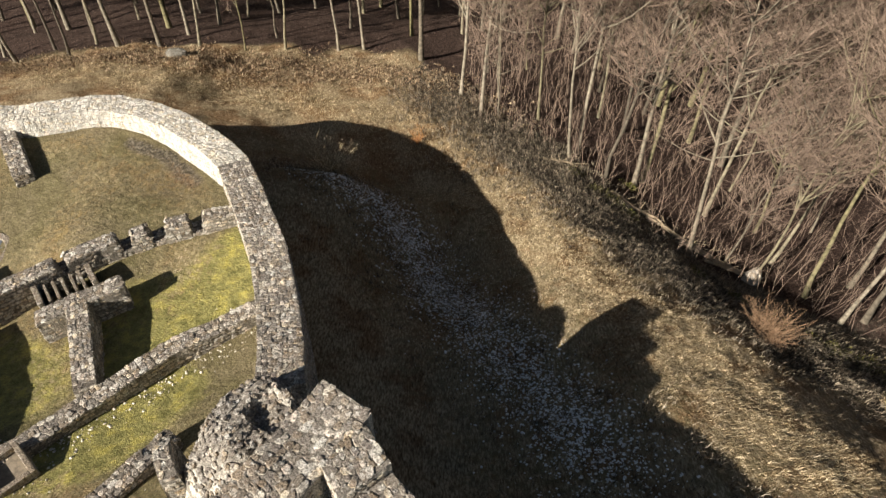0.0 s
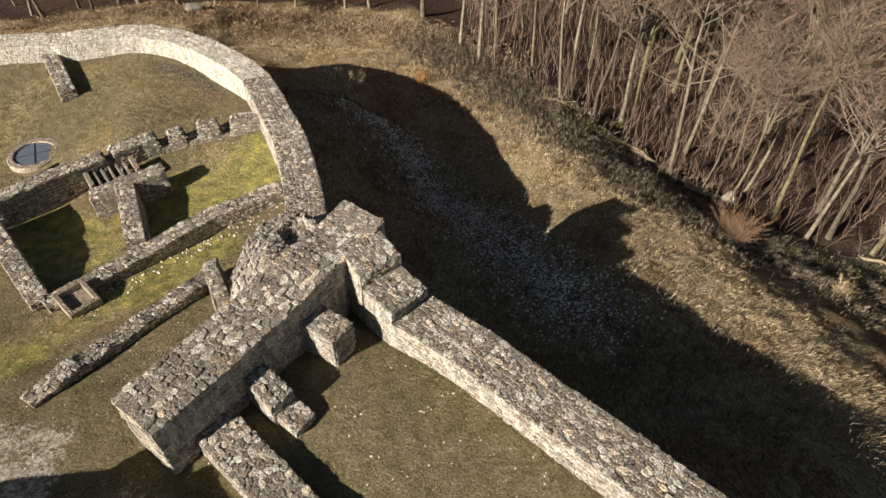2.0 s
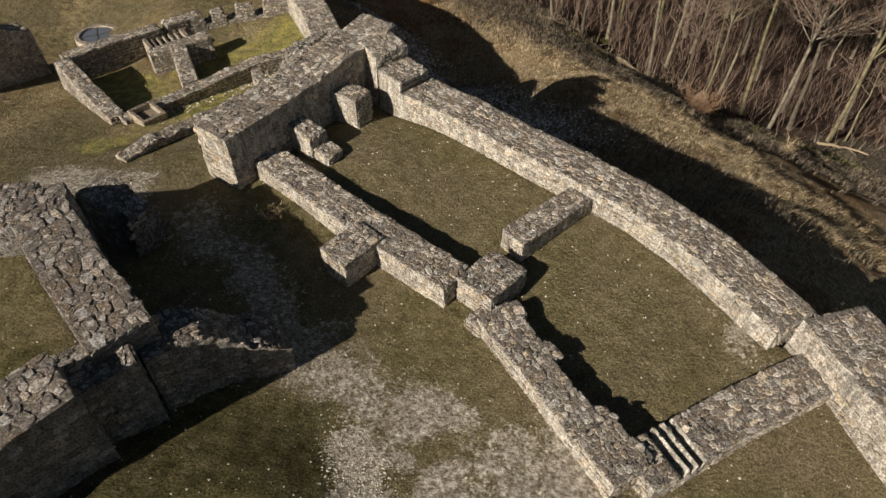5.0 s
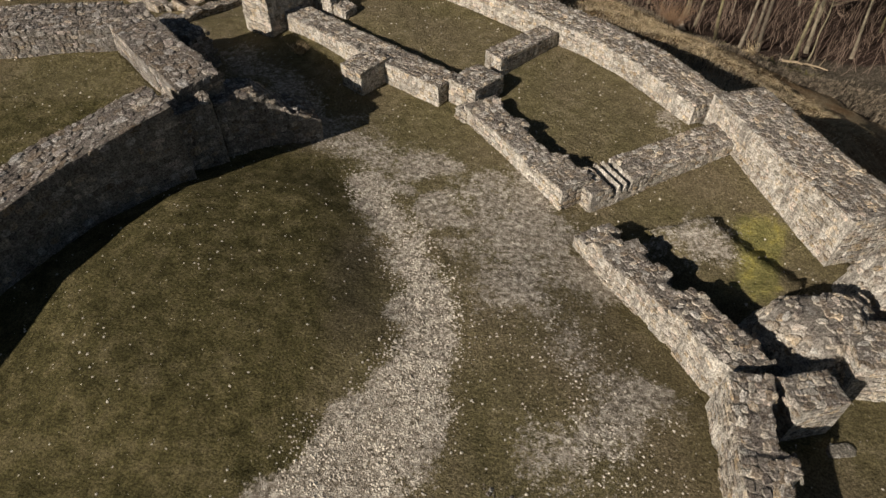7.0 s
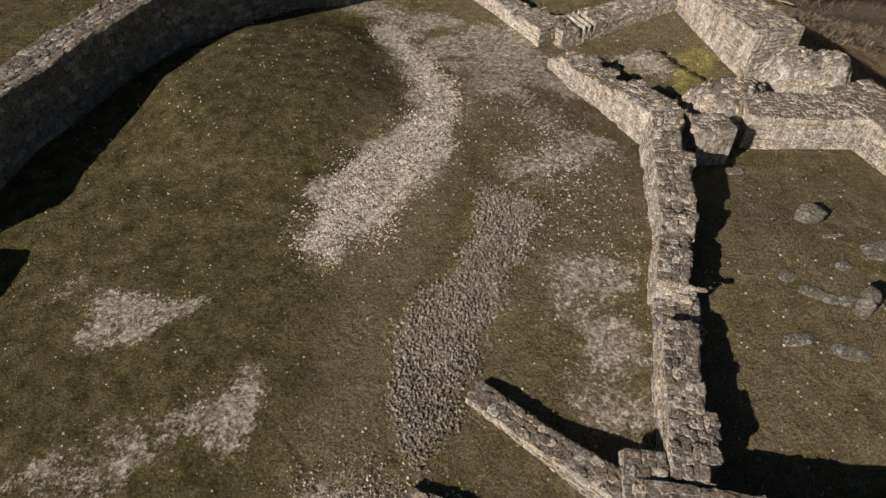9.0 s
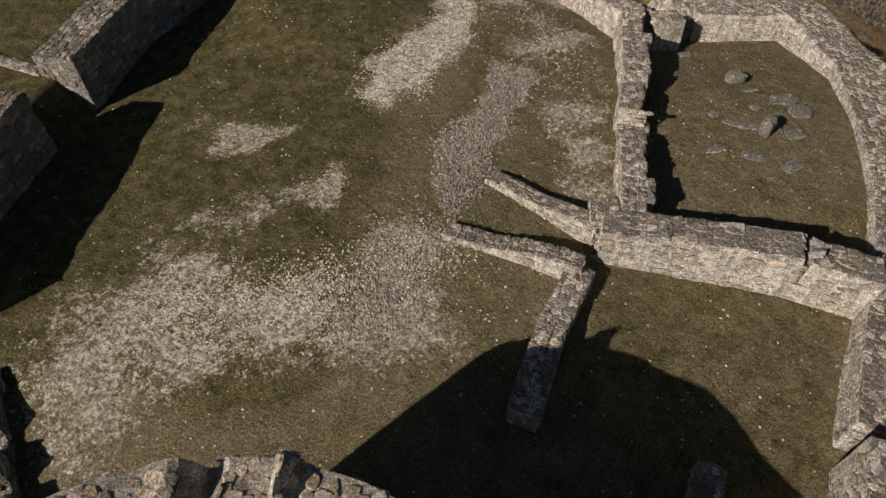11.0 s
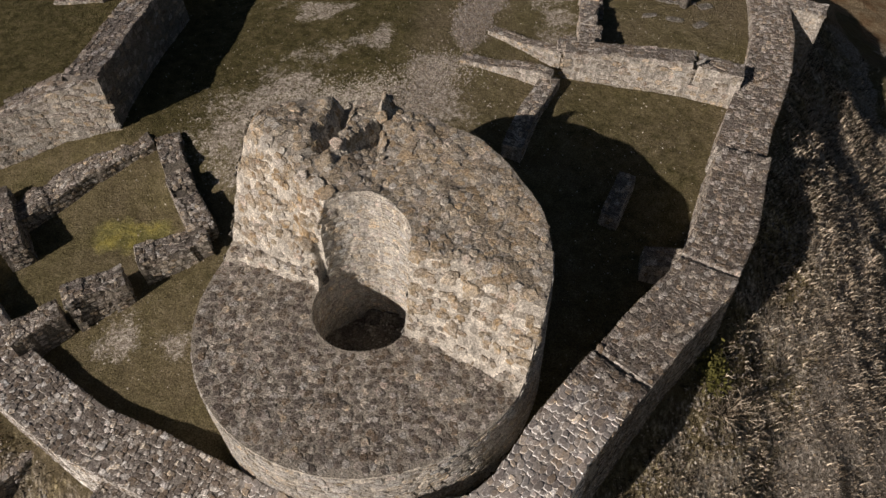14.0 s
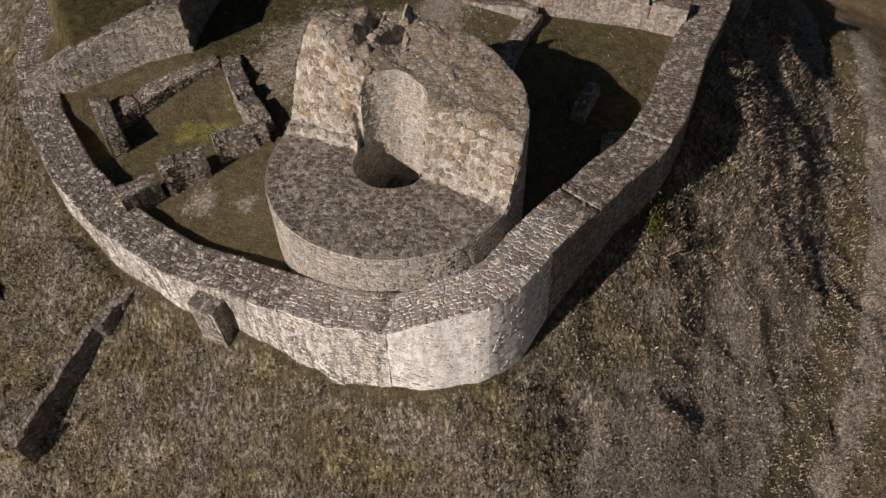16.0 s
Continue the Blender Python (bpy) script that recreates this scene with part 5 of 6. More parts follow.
heap("turret_stub", "broken stub of a small round turret, hollow on top", (-5.15, 6.55), (1.75, 1.45), 52, 0.25, power=5.0, uneven=0.18, singles=60, tilt=(0.25, -0.1), category="turret", size=0.17, material=SHADE_GREY_STONE, hollow=(-4.6, 6.75, 0.5, 0.4))
heap("rubble_mass", "grey broken block of masonry at the room's corner", (8.65, -14.75), (1.55, 1.15), 12, 0.55, singles=30)
heap("rubble_mass", "great broken block of masonry on the curtain wall", (11.4, -13.5), (1.7, 0.95), -8, 0.95, singles=30)
wall("house_wall", "broken end of the house wall sloping down to the yard, in deep shade", [(-6.5, -7.75, 1.5), (-5.5, -7.2, 1.15), (-4.75, -6.8, 0.5), (-3.9, -6.4, -0.3)], 1.25, singles=60, material=SHADE_GREY_STONE, loose=SHADE_GREY_PIECE, mortar=SHADE_GREY_MORTAR, uneven=0.16, blocks=0.2, pitch=0.12, ragged=(0.3, 0.2), taper=0.10)
wall("rubble_mass", "dark shaded block of fallen masonry", [(-10.1, -2.0, 0.7), (-9.3, -2.4, 0.75), (-8.3, -3.0, 0.45)], 1.15, singles=30, material=SHADE_GREY_STONE, loose=SHADE_GREY_PIECE, mortar=SHADE_GREY_MORTAR, uneven=0.15, blocks=0.25, pitch=0.14, ragged=(0.3, 0.3), taper=0.08, kind="", category="rubble mass")


def rock(name, label, x, y, size, turn, category, sink=0.35, seed=0):
    """One weathered stone: a dented ball, flattened and sunk into the turf."""
    bm = bmesh.new()
    bmesh.ops.create_icosphere(bm, subdivisions=4, radius=1.0)
    p = np.array([v.co[:] for v in bm.verts])
    p = np.sign(p) * np.abs(p) ** 0.62
    p = p * (1 + 0.35 * field_noise(p, 0.9, seed + 300)[:, None] + 0.3 * field_noise(p, 0.3, seed + 310)[:, None]) * np.array(size)
    c, s = math.cos(radians(turn)), math.sin(radians(turn))
    z = float(ground(x, y)) + size[2] * (1 - 2 * sink)
    for v, (u, w, h) in zip(bm.verts, p):
        v.co = (x + c * u - s * w, y + s * u + c * w, z + h)
    mesh = bpy.data.meshes.new(name)
    bm.to_mesh(mesh)
    bm.free()
    mesh.materials.append(ROCK)
    mesh.polygons.foreach_set("use_smooth", np.ones(len(mesh.polygons), bool))
    return tagged(new(name, mesh), label, category)


rock("boulder", "rounded grey boulder lying in the grass", 9.2, -19.6, (0.34, 0.27, 0.22), 20, "boulder", 0.3, 1)
rock("boulder", "upright broken stone throwing a dark shadow", 9.25, -22.5, (0.3, 0.2, 0.32), 50, "boulder", 0.2, 2)
SLABS = [(7.95, -21.6, 0.26, 0.2, 35), (8.3, -22.05, 0.3, 0.22, -30), (8.65, -22.25, 0.28, 0.2, -10), (9.0, -22.3, 0.26, 0.2, 5), (9.3, -22.35, 0.24, 0.2, 0), (9.6, -22.35, 0.22, 0.18, 10), (9.3, -21.3, 0.28, 0.2, 20), (10.4, -20.8, 0.6, 0.4, 15), (9.5, -20.3, 0.35, 0.08, 8), (8.1, -17.5, 0.4, 0.2, 10), (10.7, -21.4, 0.5, 0.45, 80), (10.1, -22.6, 0.45, 0.3, 20), (8.6, -23.6, 0.5, 0.25, -15), (7.6, -23.3, 0.4, 0.2, 10), (9.6, -24.0, 0.5, 0.3, 30)]
for k, (x, y, a, b, turn) in enumerate(SLABS):
    rock("flat_rock", "flat grey bedrock slab nearly flush with the grass", x, y, (0.75 * a, 0.75 * b, 0.045), turn, "rock", 0.42, 5 + k)
rock("boulder", "pale cut stone lying on the bank", -19.6, 41.6, (0.75, 0.55, 0.4), 20, "boulder", 0.3, 40)


def box(cx, cy, z0, z1, lx, ly, turn):
    c, s = math.cos(radians(turn)), math.sin(radians(turn))
    return [(cx + c * u * lx / 2 - s * v * ly / 2, cy + s * u * lx / 2 + c * v * ly / 2, z) for z in (z0, z1) for u, v in ((-1, -1), (1, -1), (1, 1), (-1, 1))]


BOX = [(3, 2, 1, 0), (4, 5, 6, 7), (0, 1, 5, 4), (1, 2, 6, 5), (2, 3, 7, 6), (3, 0, 4, 7)]


def bevel(ob, width=0.03):
    m = ob.modifiers.new("bevel", "BEVEL")
    m.width, m.segments = width, 2
    return ob


pit = thing("drain_pit", "row of narrow stone slats over a dark pit", "pit", at=(-13.7, 13.2, -4.0))
for k in range(5):
    f = -0.6 + 0.3 * k
    bevel(mesh_part("slat", box(-14.05 + 0.8 * f, 13.88 + 0.6 * f, -5.2, -3.5, 0.1, 0.95, 37), BOX, STONE, pit), 0.015)
for f in (-0.9, 0.95):
    bevel(mesh_part("kerb", box(-14.05 + 0.8 * f, 13.88 + 0.6 * f, -5.2, -3.4, 0.2, 1.0, 37), BOX, STONE, pit))

trough = thing("stone_trough", "square stone trough with mossy earth inside, beside a low wall", "trough", at=(-12.35, 6.55, -3.5))
for u, v, lx, ly in ((0, 0.45, 1.3, 0.16), (0, -0.45, 1.3, 0.16), (0.57, 0, 0.16, 0.75), (-0.57, 0, 0.16, 0.75)):
    c, s = math.cos(radians(-42)), math.sin(radians(-42))
    bevel(mesh_part("trough_side", box(-12.35 + c * u - s * v, 6.55 + s * u + c * v, -3.9, -2.72, lx, ly, -42), BOX, STONE, trough))
mesh_part("soil", box(-12.35, 6.55, -3.9, -2.95, 1.1, 0.8, -42), BOX, EARTH, trough, "dark mossy soil")


def ring_mesh(cx, cy, z0, z1, r0, r1, sides=48):
    a = np.linspace(0, 2 * math.pi, sides, endpoint=False)
    verts = np.concatenate([np.stack([cx + r * np.cos(a), cy + r * np.sin(a), 0 * a + z], 1) for r, z in ((r1, z0), (r1, z1), (r0, z1), (r0, z0))])
    faces = [(k * sides + i, k * sides + (i + 1) % sides, (k + 1) % 4 * sides + (i + 1) % sides, (k + 1) % 4 * sides + i) for k in range(4) for i in range(sides)]
    return verts, faces


well = thing("covered_well", "round well with a pale stone rim and a dark glazed cover", "well", at=(-19.0, 16.6, -4.7))
bevel(mesh_part("rim", *ring_mesh(-19.0, 16.6, -5.4, -4.68, 0.88, 1.15), STONE, well, "pale stone rim"))
a = np.linspace(0, 2 * math.pi, 48, endpoint=False)
cover = mesh_part("cover", np.stack([-19.0 + 0.9 * np.cos(a), 16.6 + 0.9 * np.sin(a), 0 * a - 4.76], 1), [tuple(range(48))], COVER, well, "dark glazed cover")
for turn in (25, 115):
    mesh_part("cover_bar", box(-19.0, 16.6, -4.77, -4.73, 1.76, 0.04, turn), BOX, STEEL, cover, "thin steel bar")

lamp = thing("floodlight", "small grey floodlight fixed low on the shaded wall", "lamp", at=(-10.4, -15.46, 0.4))
bevel(mesh_part("lamp_body", box(-10.38, -15.46, 0.40, 0.58, 0.14, 0.2, -20), BOX, STEEL, lamp), 0.02)
mesh_part("bracket", box(-10.55, -15.42, 0.44, 0.52, 0.3, 0.05, -20), BOX, STEEL, lamp)

# ---- loose stones ----


def pebbles(name, label, x, y, size, material, category, sink=0.3):
    """Many small chips of stone as one mesh."""
    n = len(x)
    a = rng.rand(n, 5) * 0.5 + np.arange(5) * 2 * math.pi / 5
    r = size[:, None] * (0.7 + 0.6 * rng.rand(n, 5))
    z = ground(x, y)
    rim = np.stack([x[:, None] + r * np.cos(a), y[:, None] + r * np.sin(a), np.repeat((z - sink * size)[:, None], 5, 1)], -1)
    tip = np.stack([x + 0.3 * size * (rng.rand(n) - 0.5), y + 0.3 * size * (rng.rand(n) - 0.5), z + size * (0.5 + 0.5 * rng.rand(n))], -1)[:, None]
    verts = np.concatenate([rim, tip], 1).reshape(-1, 3)
    tri = np.array([(k, (k + 1) % 5, 5) for k in range(5)])
    faces = (tri[None] + (np.arange(n) * 6)[:, None, None]).reshape(-1, 3)
    mesh = bpy.data.meshes.new(name)
    mesh.from_pydata(verts.tolist(), [], faces.tolist())
    mesh.materials.append(material)
    return tagged(new(name, mesh), label, category, kind="stuff")


def near_line(line, count, spread):
    pts = np.array(line, float)
    s = np.r_[0, np.cumsum(np.hypot(*np.diff(pts, axis=0).T))]
    v = rng.rand(count) * s[-1]
    return np.interp(v, s, pts[:, 0]) + rng.randn(count) * spread, np.interp(v, s, pts[:, 1]) + rng.randn(count) * spread


def scattered_in(poly, count, fringe=0.12):
    """Places strewn evenly inside an outline, a few of them just outside."""
    p = np.array(poly)
    low, high = p.min(0) - 0.3, p.max(0) + 0.3
    x, y = low[0] + (high[0] - low[0]) * rng.rand(count), low[1] + (high[1] - low[1]) * rng.rand(count)
    ok = inside(x, y, poly) + fringe * rng.randn(count) + 0.5 * (rough_noise(x, y, 0.6, 14) - 0.5) > 0
    return x[ok], y[ok]


x, y = scattered_in(RUBBLE_STRIP, 30000)
pebbles("rubble_strip", "strip of small grey rubble stones bedded in the yard", x, y, 0.02 + 0.055 * rng.rand(len(x)) ** 2, STRIP_STONE, "rubble")
x, y = near_line([(-0.4, -26.9), (-1.6, -27.9), (-3.6, -28.6), (-6.2, -29.0), (-7.6, -29.2)], 5000, 0.65)
pebbles("worn_gravel", "fine pale grit on the trodden ground before the tower", x, y, 0.012 + 0.03 * rng.rand(len(x)) ** 2, PEBBLE, "gravel")
x, y = near_line([(-1.2, -26.8), (-1.8, -28.4), (-2.8, -29.2)], 2600, 0.6)
pebbles("rubble_spread", "scatter of small pale stones on worn ground", x, y, 0.02 + 0.035 * rng.rand(len(x)), STRIP_STONE, "rubble")
x, y = scattered_in(PATH_EDGE, 26000, 0.25)
pebbles("path_gravel", "pale limestone gravel on the worn footpath", x, y, 0.012 + 0.03 * rng.rand(len(x)) ** 2, PEBBLE, "gravel")
x, y = rng.rand(9000) * 24 - 13, rng.rand(9000) * 46 - 40
ok = inside(x, y, CURTAIN) > 0.9
x, y = x[ok], y[ok]
pebbles("scattered_stones", "white stone chips scattered through the turf", x, y, 0.01 + 0.035 * rng.rand(len(x)) ** 3, PEBBLE, "stones")
x, y = near_line([(2.0, -13.2), (3.0, -15.6), (4.2, -17.0), (2.5, -18.0), (4.0, -19.5), (4.3, -22.5)], 1500, 0.75)
pebbles("scattered_stones", "white stone chips thrown along the foot of the wall", x, y, 0.01 + 0.03 * rng.rand(len(x)) ** 2, PEBBLE, "stones")
x, y = near_line([(24.4, -17), (21.2, -26), (17.9, -33.5), (16.2, -39.1), (14.0, -42.9), (12.1, -46)], 2200, 0.55)
pebbles("lane_stones", "pale stones along the edges of the field lane", x, y, 0.015 + 0.04 * rng.rand(len(x)) ** 2, PEBBLE, "stones")
x, y = near_line([(26.6, -17), (23.4, -26), (20.2, -34), (17.8, -39.1), (15.4, -42.8), (13.7, -45.9)], 1600, 0.5)
pebbles("lane_stones", "pale stones along the outer edge of the field lane", x, y, 0.015 + 0.035 * rng.rand(len(x)) ** 2, PEBBLE, "stones")
x, y = -20 + 38 * rng.rand(52000), -50 + 20 * rng.rand(52000)
lane = along(x, y, [(22.3, -26), (18.9, -35), (16.9, -39.1), (14.6, -43), (12.8, -46), (9.5, -53)])
ok = (inside(x, y, CURTAIN) < -1.5) & (lane > 0.75)
pebbles("slope_stones", "small stones and clods strewn over the rough slope", x[ok], y[ok], 0.022 + 0.07 * rng.rand(ok.sum()) ** 2.5, CLOD, "stones")
x, y = -20 + 42 * rng.rand(24000), -50 + 24 * rng.rand(24000)
ok = (inside(x, y, CURTAIN) < -1.2) & (rough_noise(x, y, 2.0, 15) > 0.35)
pebbles("slope_chips", "pale limestone chips scattered over the rough slope", x[ok], y[ok], 0.018 + 0.035 * rng.rand(ok.sum()) ** 2, PEBBLE, "stones")
x, y = near_line([(-13, 6), (-10, 9.5), (-7, 12.3)], 500, 0.5)
pebbles("scattered_stones", "fallen chips along the low yard wall", x, y, 0.02 + 0.06 * rng.rand(len(x)) ** 2, PEBBLE, "stones")
x, y = near_line([(-6, 24), (-2.2, 22.5), (0.3, 17.5), (3.2, 11.8), (5.6, 7.2)], 9000, 1.0)
ok = (inside(x, y, CURTAIN) < -1) & (np.hypot(x - 5.6, y - 15.6) > 1.9)
pebbles("ditch_stones", "pale stones and seed heads strewn through the shaded ditch", x[ok], y[ok], 0.02 + 0.06 * rng.rand(ok.sum()) ** 2, SEED, "stones")

# ---- dry grass ----


def stalks(name, label, x, y, tall, wide, lean, material, category="dry grass"):
    """Thin bent blades, one mesh. lean: the direction they are combed in."""
    n = len(x)
    z = ground(x, y)
    h = tall * (0.5 + rng.rand(n))
    a = rng.rand(n) * 2 * math.pi
    dx, dy = lean[0] * h + 0.45 * h * np.cos(a), lean[1] * h + 0.45 * h * np.sin(a)
    w = wide * (0.6 + 0.8 * rng.rand(n))
    b = rng.rand(n) * math.pi
    ox, oy = w * np.cos(b), w * np.sin(b)
    root1, root2 = np.stack([x - ox, y - oy, z - 0.03], 1), np.stack([x + ox, y + oy, z - 0.03], 1)
    mid1 = np.stack([x + 0.35 * dx - 0.6 * ox, y + 0.35 * dy - 0.6 * oy, z + 0.65 * h], 1)
    mid2 = np.stack([x + 0.35 * dx + 0.6 * ox, y + 0.35 * dy + 0.6 * oy, z + 0.65 * h], 1)
    tip = np.stack([x + dx, y + dy, z + 0.85 * h], 1)
    verts = np.stack([root1, root2, mid2, mid1, tip], 1).reshape(-1, 3)
    k = (np.arange(n) * 5)[:, None]
    faces = (k + np.array([[0, 1, 2, 3]])).tolist() + (k + np.array([[3, 2, 4]])).tolist()
    mesh = bpy.data.meshes.new(name)
    mesh.from_pydata(verts.tolist(), [], faces)
    mesh.materials.append(material)
    return tagged(new(name, mesh), label, category, kind="stuff")


def tufted(x, y, per, spread):
    return np.repeat(x, per) + rng.randn(len(x) * per) * spread, np.repeat(y, per) + rng.randn(len(x) * per) * spread


def outside_yard(x, y, margin=0.9):
    ok = inside(x, y, CURTAIN) < -margin
    return x[ok], y[ok]


x, y = near_line([(-34, 42), (-16, 41.5), (-6, 42.5), (-1, 40), (3, 35)], 6000, 1.5)
x, y = tufted(*outside_yard(x, y), 7, 0.10)
stalks("straw_grass", "brown winter grass along the crest of the bank", x, y, 0.22, 0.018, (0.4, -0.5), BROWN_DRY)
x, y = near_line([(-30, 38), (-16, 37), (-8, 36), (-2, 33), (2.5, 27), (4.8, 22.5), (7, 17.5), (9.5, 12.5), (13, 6.5), (17, 0)], 14000, 1.6)
x, y = tufted(*outside_yard(x, y), 7, 0.10)
stalks("straw_grass", "long straw-coloured winter grass combed along the bank", x, y, 0.16, 0.0055, (0.7, -0.6), DRY)
x, y = near_line([(-1, 38), (3.8, 32), (7.8, 26.5), (11.2, 21.5), (14.5, 17.5), (19.5, 14.5), (26, 11), (34, 8)], 11000, 1.8)
x, y = tufted(*outside_yard(x, y), 7, 0.09)
stalks("grey_grass", "dead grey grass and stalks at the edge of the wood", x, y, 0.42, 0.014, (-0.15, -0.6), SCRUB_DRY)
x, y = near_line([(-10, 26.5), (-4, 22.5), (0, 18), (3, 12), (7, 6), (12, 0)], 2200, 2.0)
x, y = tufted(*outside_yard(x, y, 1.2), 6, 0.10)
stalks("ditch_grass", "rank dead grass in the shaded ditch", x, y, 0.35, 0.01, (0.1, -0.2), SCRUB_DRY)
x, y = rng.rand(9000) * 46 - 22, rng.rand(9000) * 24 - 56
ok = inside(x, y, CURTAIN) < -1.0
x, y = tufted(x[ok], y[ok], 6, 0.12)
stalks("slope_grass", "short brown winter grass combed down the southern slope", x, y, 0.17, 0.02, (0.1, -0.7), GREY_DRY)
x, y = near_line([(10, -38), (14, -34), (17, -28), (19, -20), (18, -10)], 3500, 3.2)
x, y = tufted(*outside_yard(x, y, 1.0), 6, 0.12)
stalks("slope_grass", "rough dry grass hanging down the eastern slope", x, y, 0.2, 0.02, (0.4, -0.5), GREY_DRY)

# ---- wood ----


def tubes(p, r, sides):
    """Tapered tubes round lines p (n, k, 3) of radii r (n, k): vertices and faces."""
    n, k = r.shape
    d = unit(np.gradient(p, axis=1) + 1e-9)
    ref = np.where(np.abs(d[..., 2:3]) < 0.9, np.array([0, 0, 1.0]), np.array([1.0, 0, 0]))
    u = unit(np.cross(d, ref))
    v = np.cross(d, u)
    a = np.arange(sides) * 2 * math.pi / sides
    verts = p[:, :, None] + r[:, :, None, None] * (u[:, :, None] * np.cos(a)[:, None] + v[:, :, None] * np.sin(a)[:, None])
    idx = np.arange(n * k * sides).reshape(n, k, sides)
    nxt = np.roll(idx, -1, axis=2)
    faces = np.stack([idx[:, :-1], nxt[:, :-1], nxt[:, 1:], idx[:, 1:]], -1).reshape(-1, 4)
    return verts.reshape(-1, 3), faces


def joined(groups):
    verts, faces, base = [], [], 0
    for v, f in groups:
        verts.append(v)
        faces.append(f + base)
        base += len(v)
    return np.concatenate(verts), np.concatenate(faces)


def sprout(p, r, count, low, high, long, rise, spread, k, thick, thin):
    """Side shoots from lines p with radii r."""
    n, m = r.shape
    which = rng.randint(n, size=count)
    at = (low + (high - low) * rng.rand(count)) * (m - 1)
    i = np.minimum(at.astype(int), m - 2)
    f = (at - i)[:, None]
    start = p[which, i] * (1 - f) + p[which, i + 1] * f
    along = unit(p[which, i + 1] - p[which, i])
    side = rng.randn(count, 3)
    side[:, 2] *= 0.4
    way = unit(along * (1 - spread) + unit(side) * spread)
    length = long * (0.5 + rng.rand(count))
    steps = np.linspace(0, 1, k)
    bend = rng.randn(count, 3) * 0.14
    pts = start[:, None] + (length[:, None] * steps)[..., None] * way[:, None] + ((length[:, None] * steps ** 2) * rise)[..., None] * np.array([0, 0, 1.0]) + ((length[:, None] * steps ** 2))[..., None] * bend[:, None] * 0.4
    rad = np.interp(steps, [0, 1], [thick, thin])[None] * (0.7 + 0.6 * rng.rand(count, 1))
    return pts, rad


def tree_meshes(tall, girth, limbs, twigs, lean):
    k = 10
    f = np.linspace(0, 1, k)
    drift = np.cumsum(rng.randn(k, 2) * 0.10, axis=0)
    p = np.stack([drift[:, 0] + lean[0] * tall * f ** 1.3, drift[:, 1] + lean[1] * tall * f ** 1.3, -0.5 + (tall + 0.5) * f], 1)[None]
    p[0, 0, :2] = 0
    r = (1.0 * girth * (1 - 0.86 * f) * np.where(f < 0.05, 1.5, 1.0))[None]
    l1 = sprout(p, r, limbs, 0.32, 0.99, 0.21 * tall, 0.35, 0.55, 5, girth * 0.42, girth * 0.08)
    trunk = joined([tubes(p, r, 7), tubes(*l1, 5)])
    l2 = sprout(*l1, limbs * 6, 0.25, 1.0, 0.075 * tall, 0.3, 0.6, 4, 0.022, 0.008)
    l3 = sprout(*l2, twigs, 0.2, 1.0, 0.95, 0.25, 0.6, 3, 0.013, 0.005)
    crown = joined([tubes(*l2, 3), tubes(*l3, 3)])
    made = []
    for name, (v, faces), material in (("trunk", trunk, BARK), ("crown", crown, TWIG)):
        mesh = bpy.data.meshes.new(name)
        mesh.from_pydata(v.tolist(), [], faces.tolist())
        mesh.materials.append(material)
        mesh.polygons.foreach_set("use_smooth", np.ones(len(faces), bool))
        made.append(mesh)
    return made


KINDS = [tree_meshes(*spec) for spec in ((19, 0.13, 30, 1900, (0.02, 0.01)), (21, 0.15, 34, 2100, (-0.03, 0.02)), (16, 0.10, 24, 1500, (0.04, -0.03)), (22, 0.17, 36, 2400, (0.0, 0.03)), (13, 0.07, 20, 1100, (-0.05, -0.02)), (18, 0.11, 28, 1700, (0.05, 0.03)), (20, 0.12, 30, 1900, (-0.02, -0.04)))]


def tree(kind, x, y, size, turn, tilt=(0.0, 0.0)):
    z = float(ground(x, y))
    owner = thing("bare_tree", "slender bare beech with pale bark and fine twigs", "tree", group="trees of the wood")
    owner.matrix_basis = pose(x, y, z, tilt[0], tilt[1], turn) @ Matrix.Scale(size, 4)
    for mesh in KINDS[kind]:
        ob = new(mesh.name, mesh)
        ob.parent = owner
    return owner


EDGE_TREES = [(-33.1, 43.6), (-29.3, 44.3), (-25.5, 45), (-22.3, 45.2), (-19, 44.6), (-15.6, 44.8), (-12.5, 45.3), (-6.4, 46.5), (-8.4, 46), (-1.7, 44.7), (1.3, 37.7), (2.6, 35.4), (3.9, 35.2), (8.2, 31.3), (8.8, 32), (10.4, 30), (12.6, 30.8), (13.4, 31.6), (14.2, 23.9), (16.4, 23.9), (18.0, 22.9), (20.5, 21.6), (21.4, 19.5), (23.0, 19.8), (25.1, 18.6), (27.6, 21.4), (26.6, 19.2), (30.5, 20.2)]
stand = list(EDGE_TREES)
for n, (x, y) in enumerate(EDGE_TREES):
    tree(n * 5 % len(KINDS), x, y, 0.85 + 0.3 * rng.rand(), rng.rand() * 360, (rng.randn() * 2, rng.randn() * 2))
tries = 0
while len(stand) < 330 and tries < 9000:
    tries += 1
    x, y = -46 + rng.rand() * 112, 10 + rng.rand() * 68
    if forest_depth(x, y) < 0.8 or min((x - a) ** 2 + (y - b) ** 2 for a, b in stand) < 2.3 ** 2:
        continue
    stand.append((x, y))
    tree(rng.randint(len(KINDS)), x, y, 0.75 + 0.45 * rng.rand(), rng.rand() * 360, (rng.randn() * 2.5, rng.randn() * 2.5))

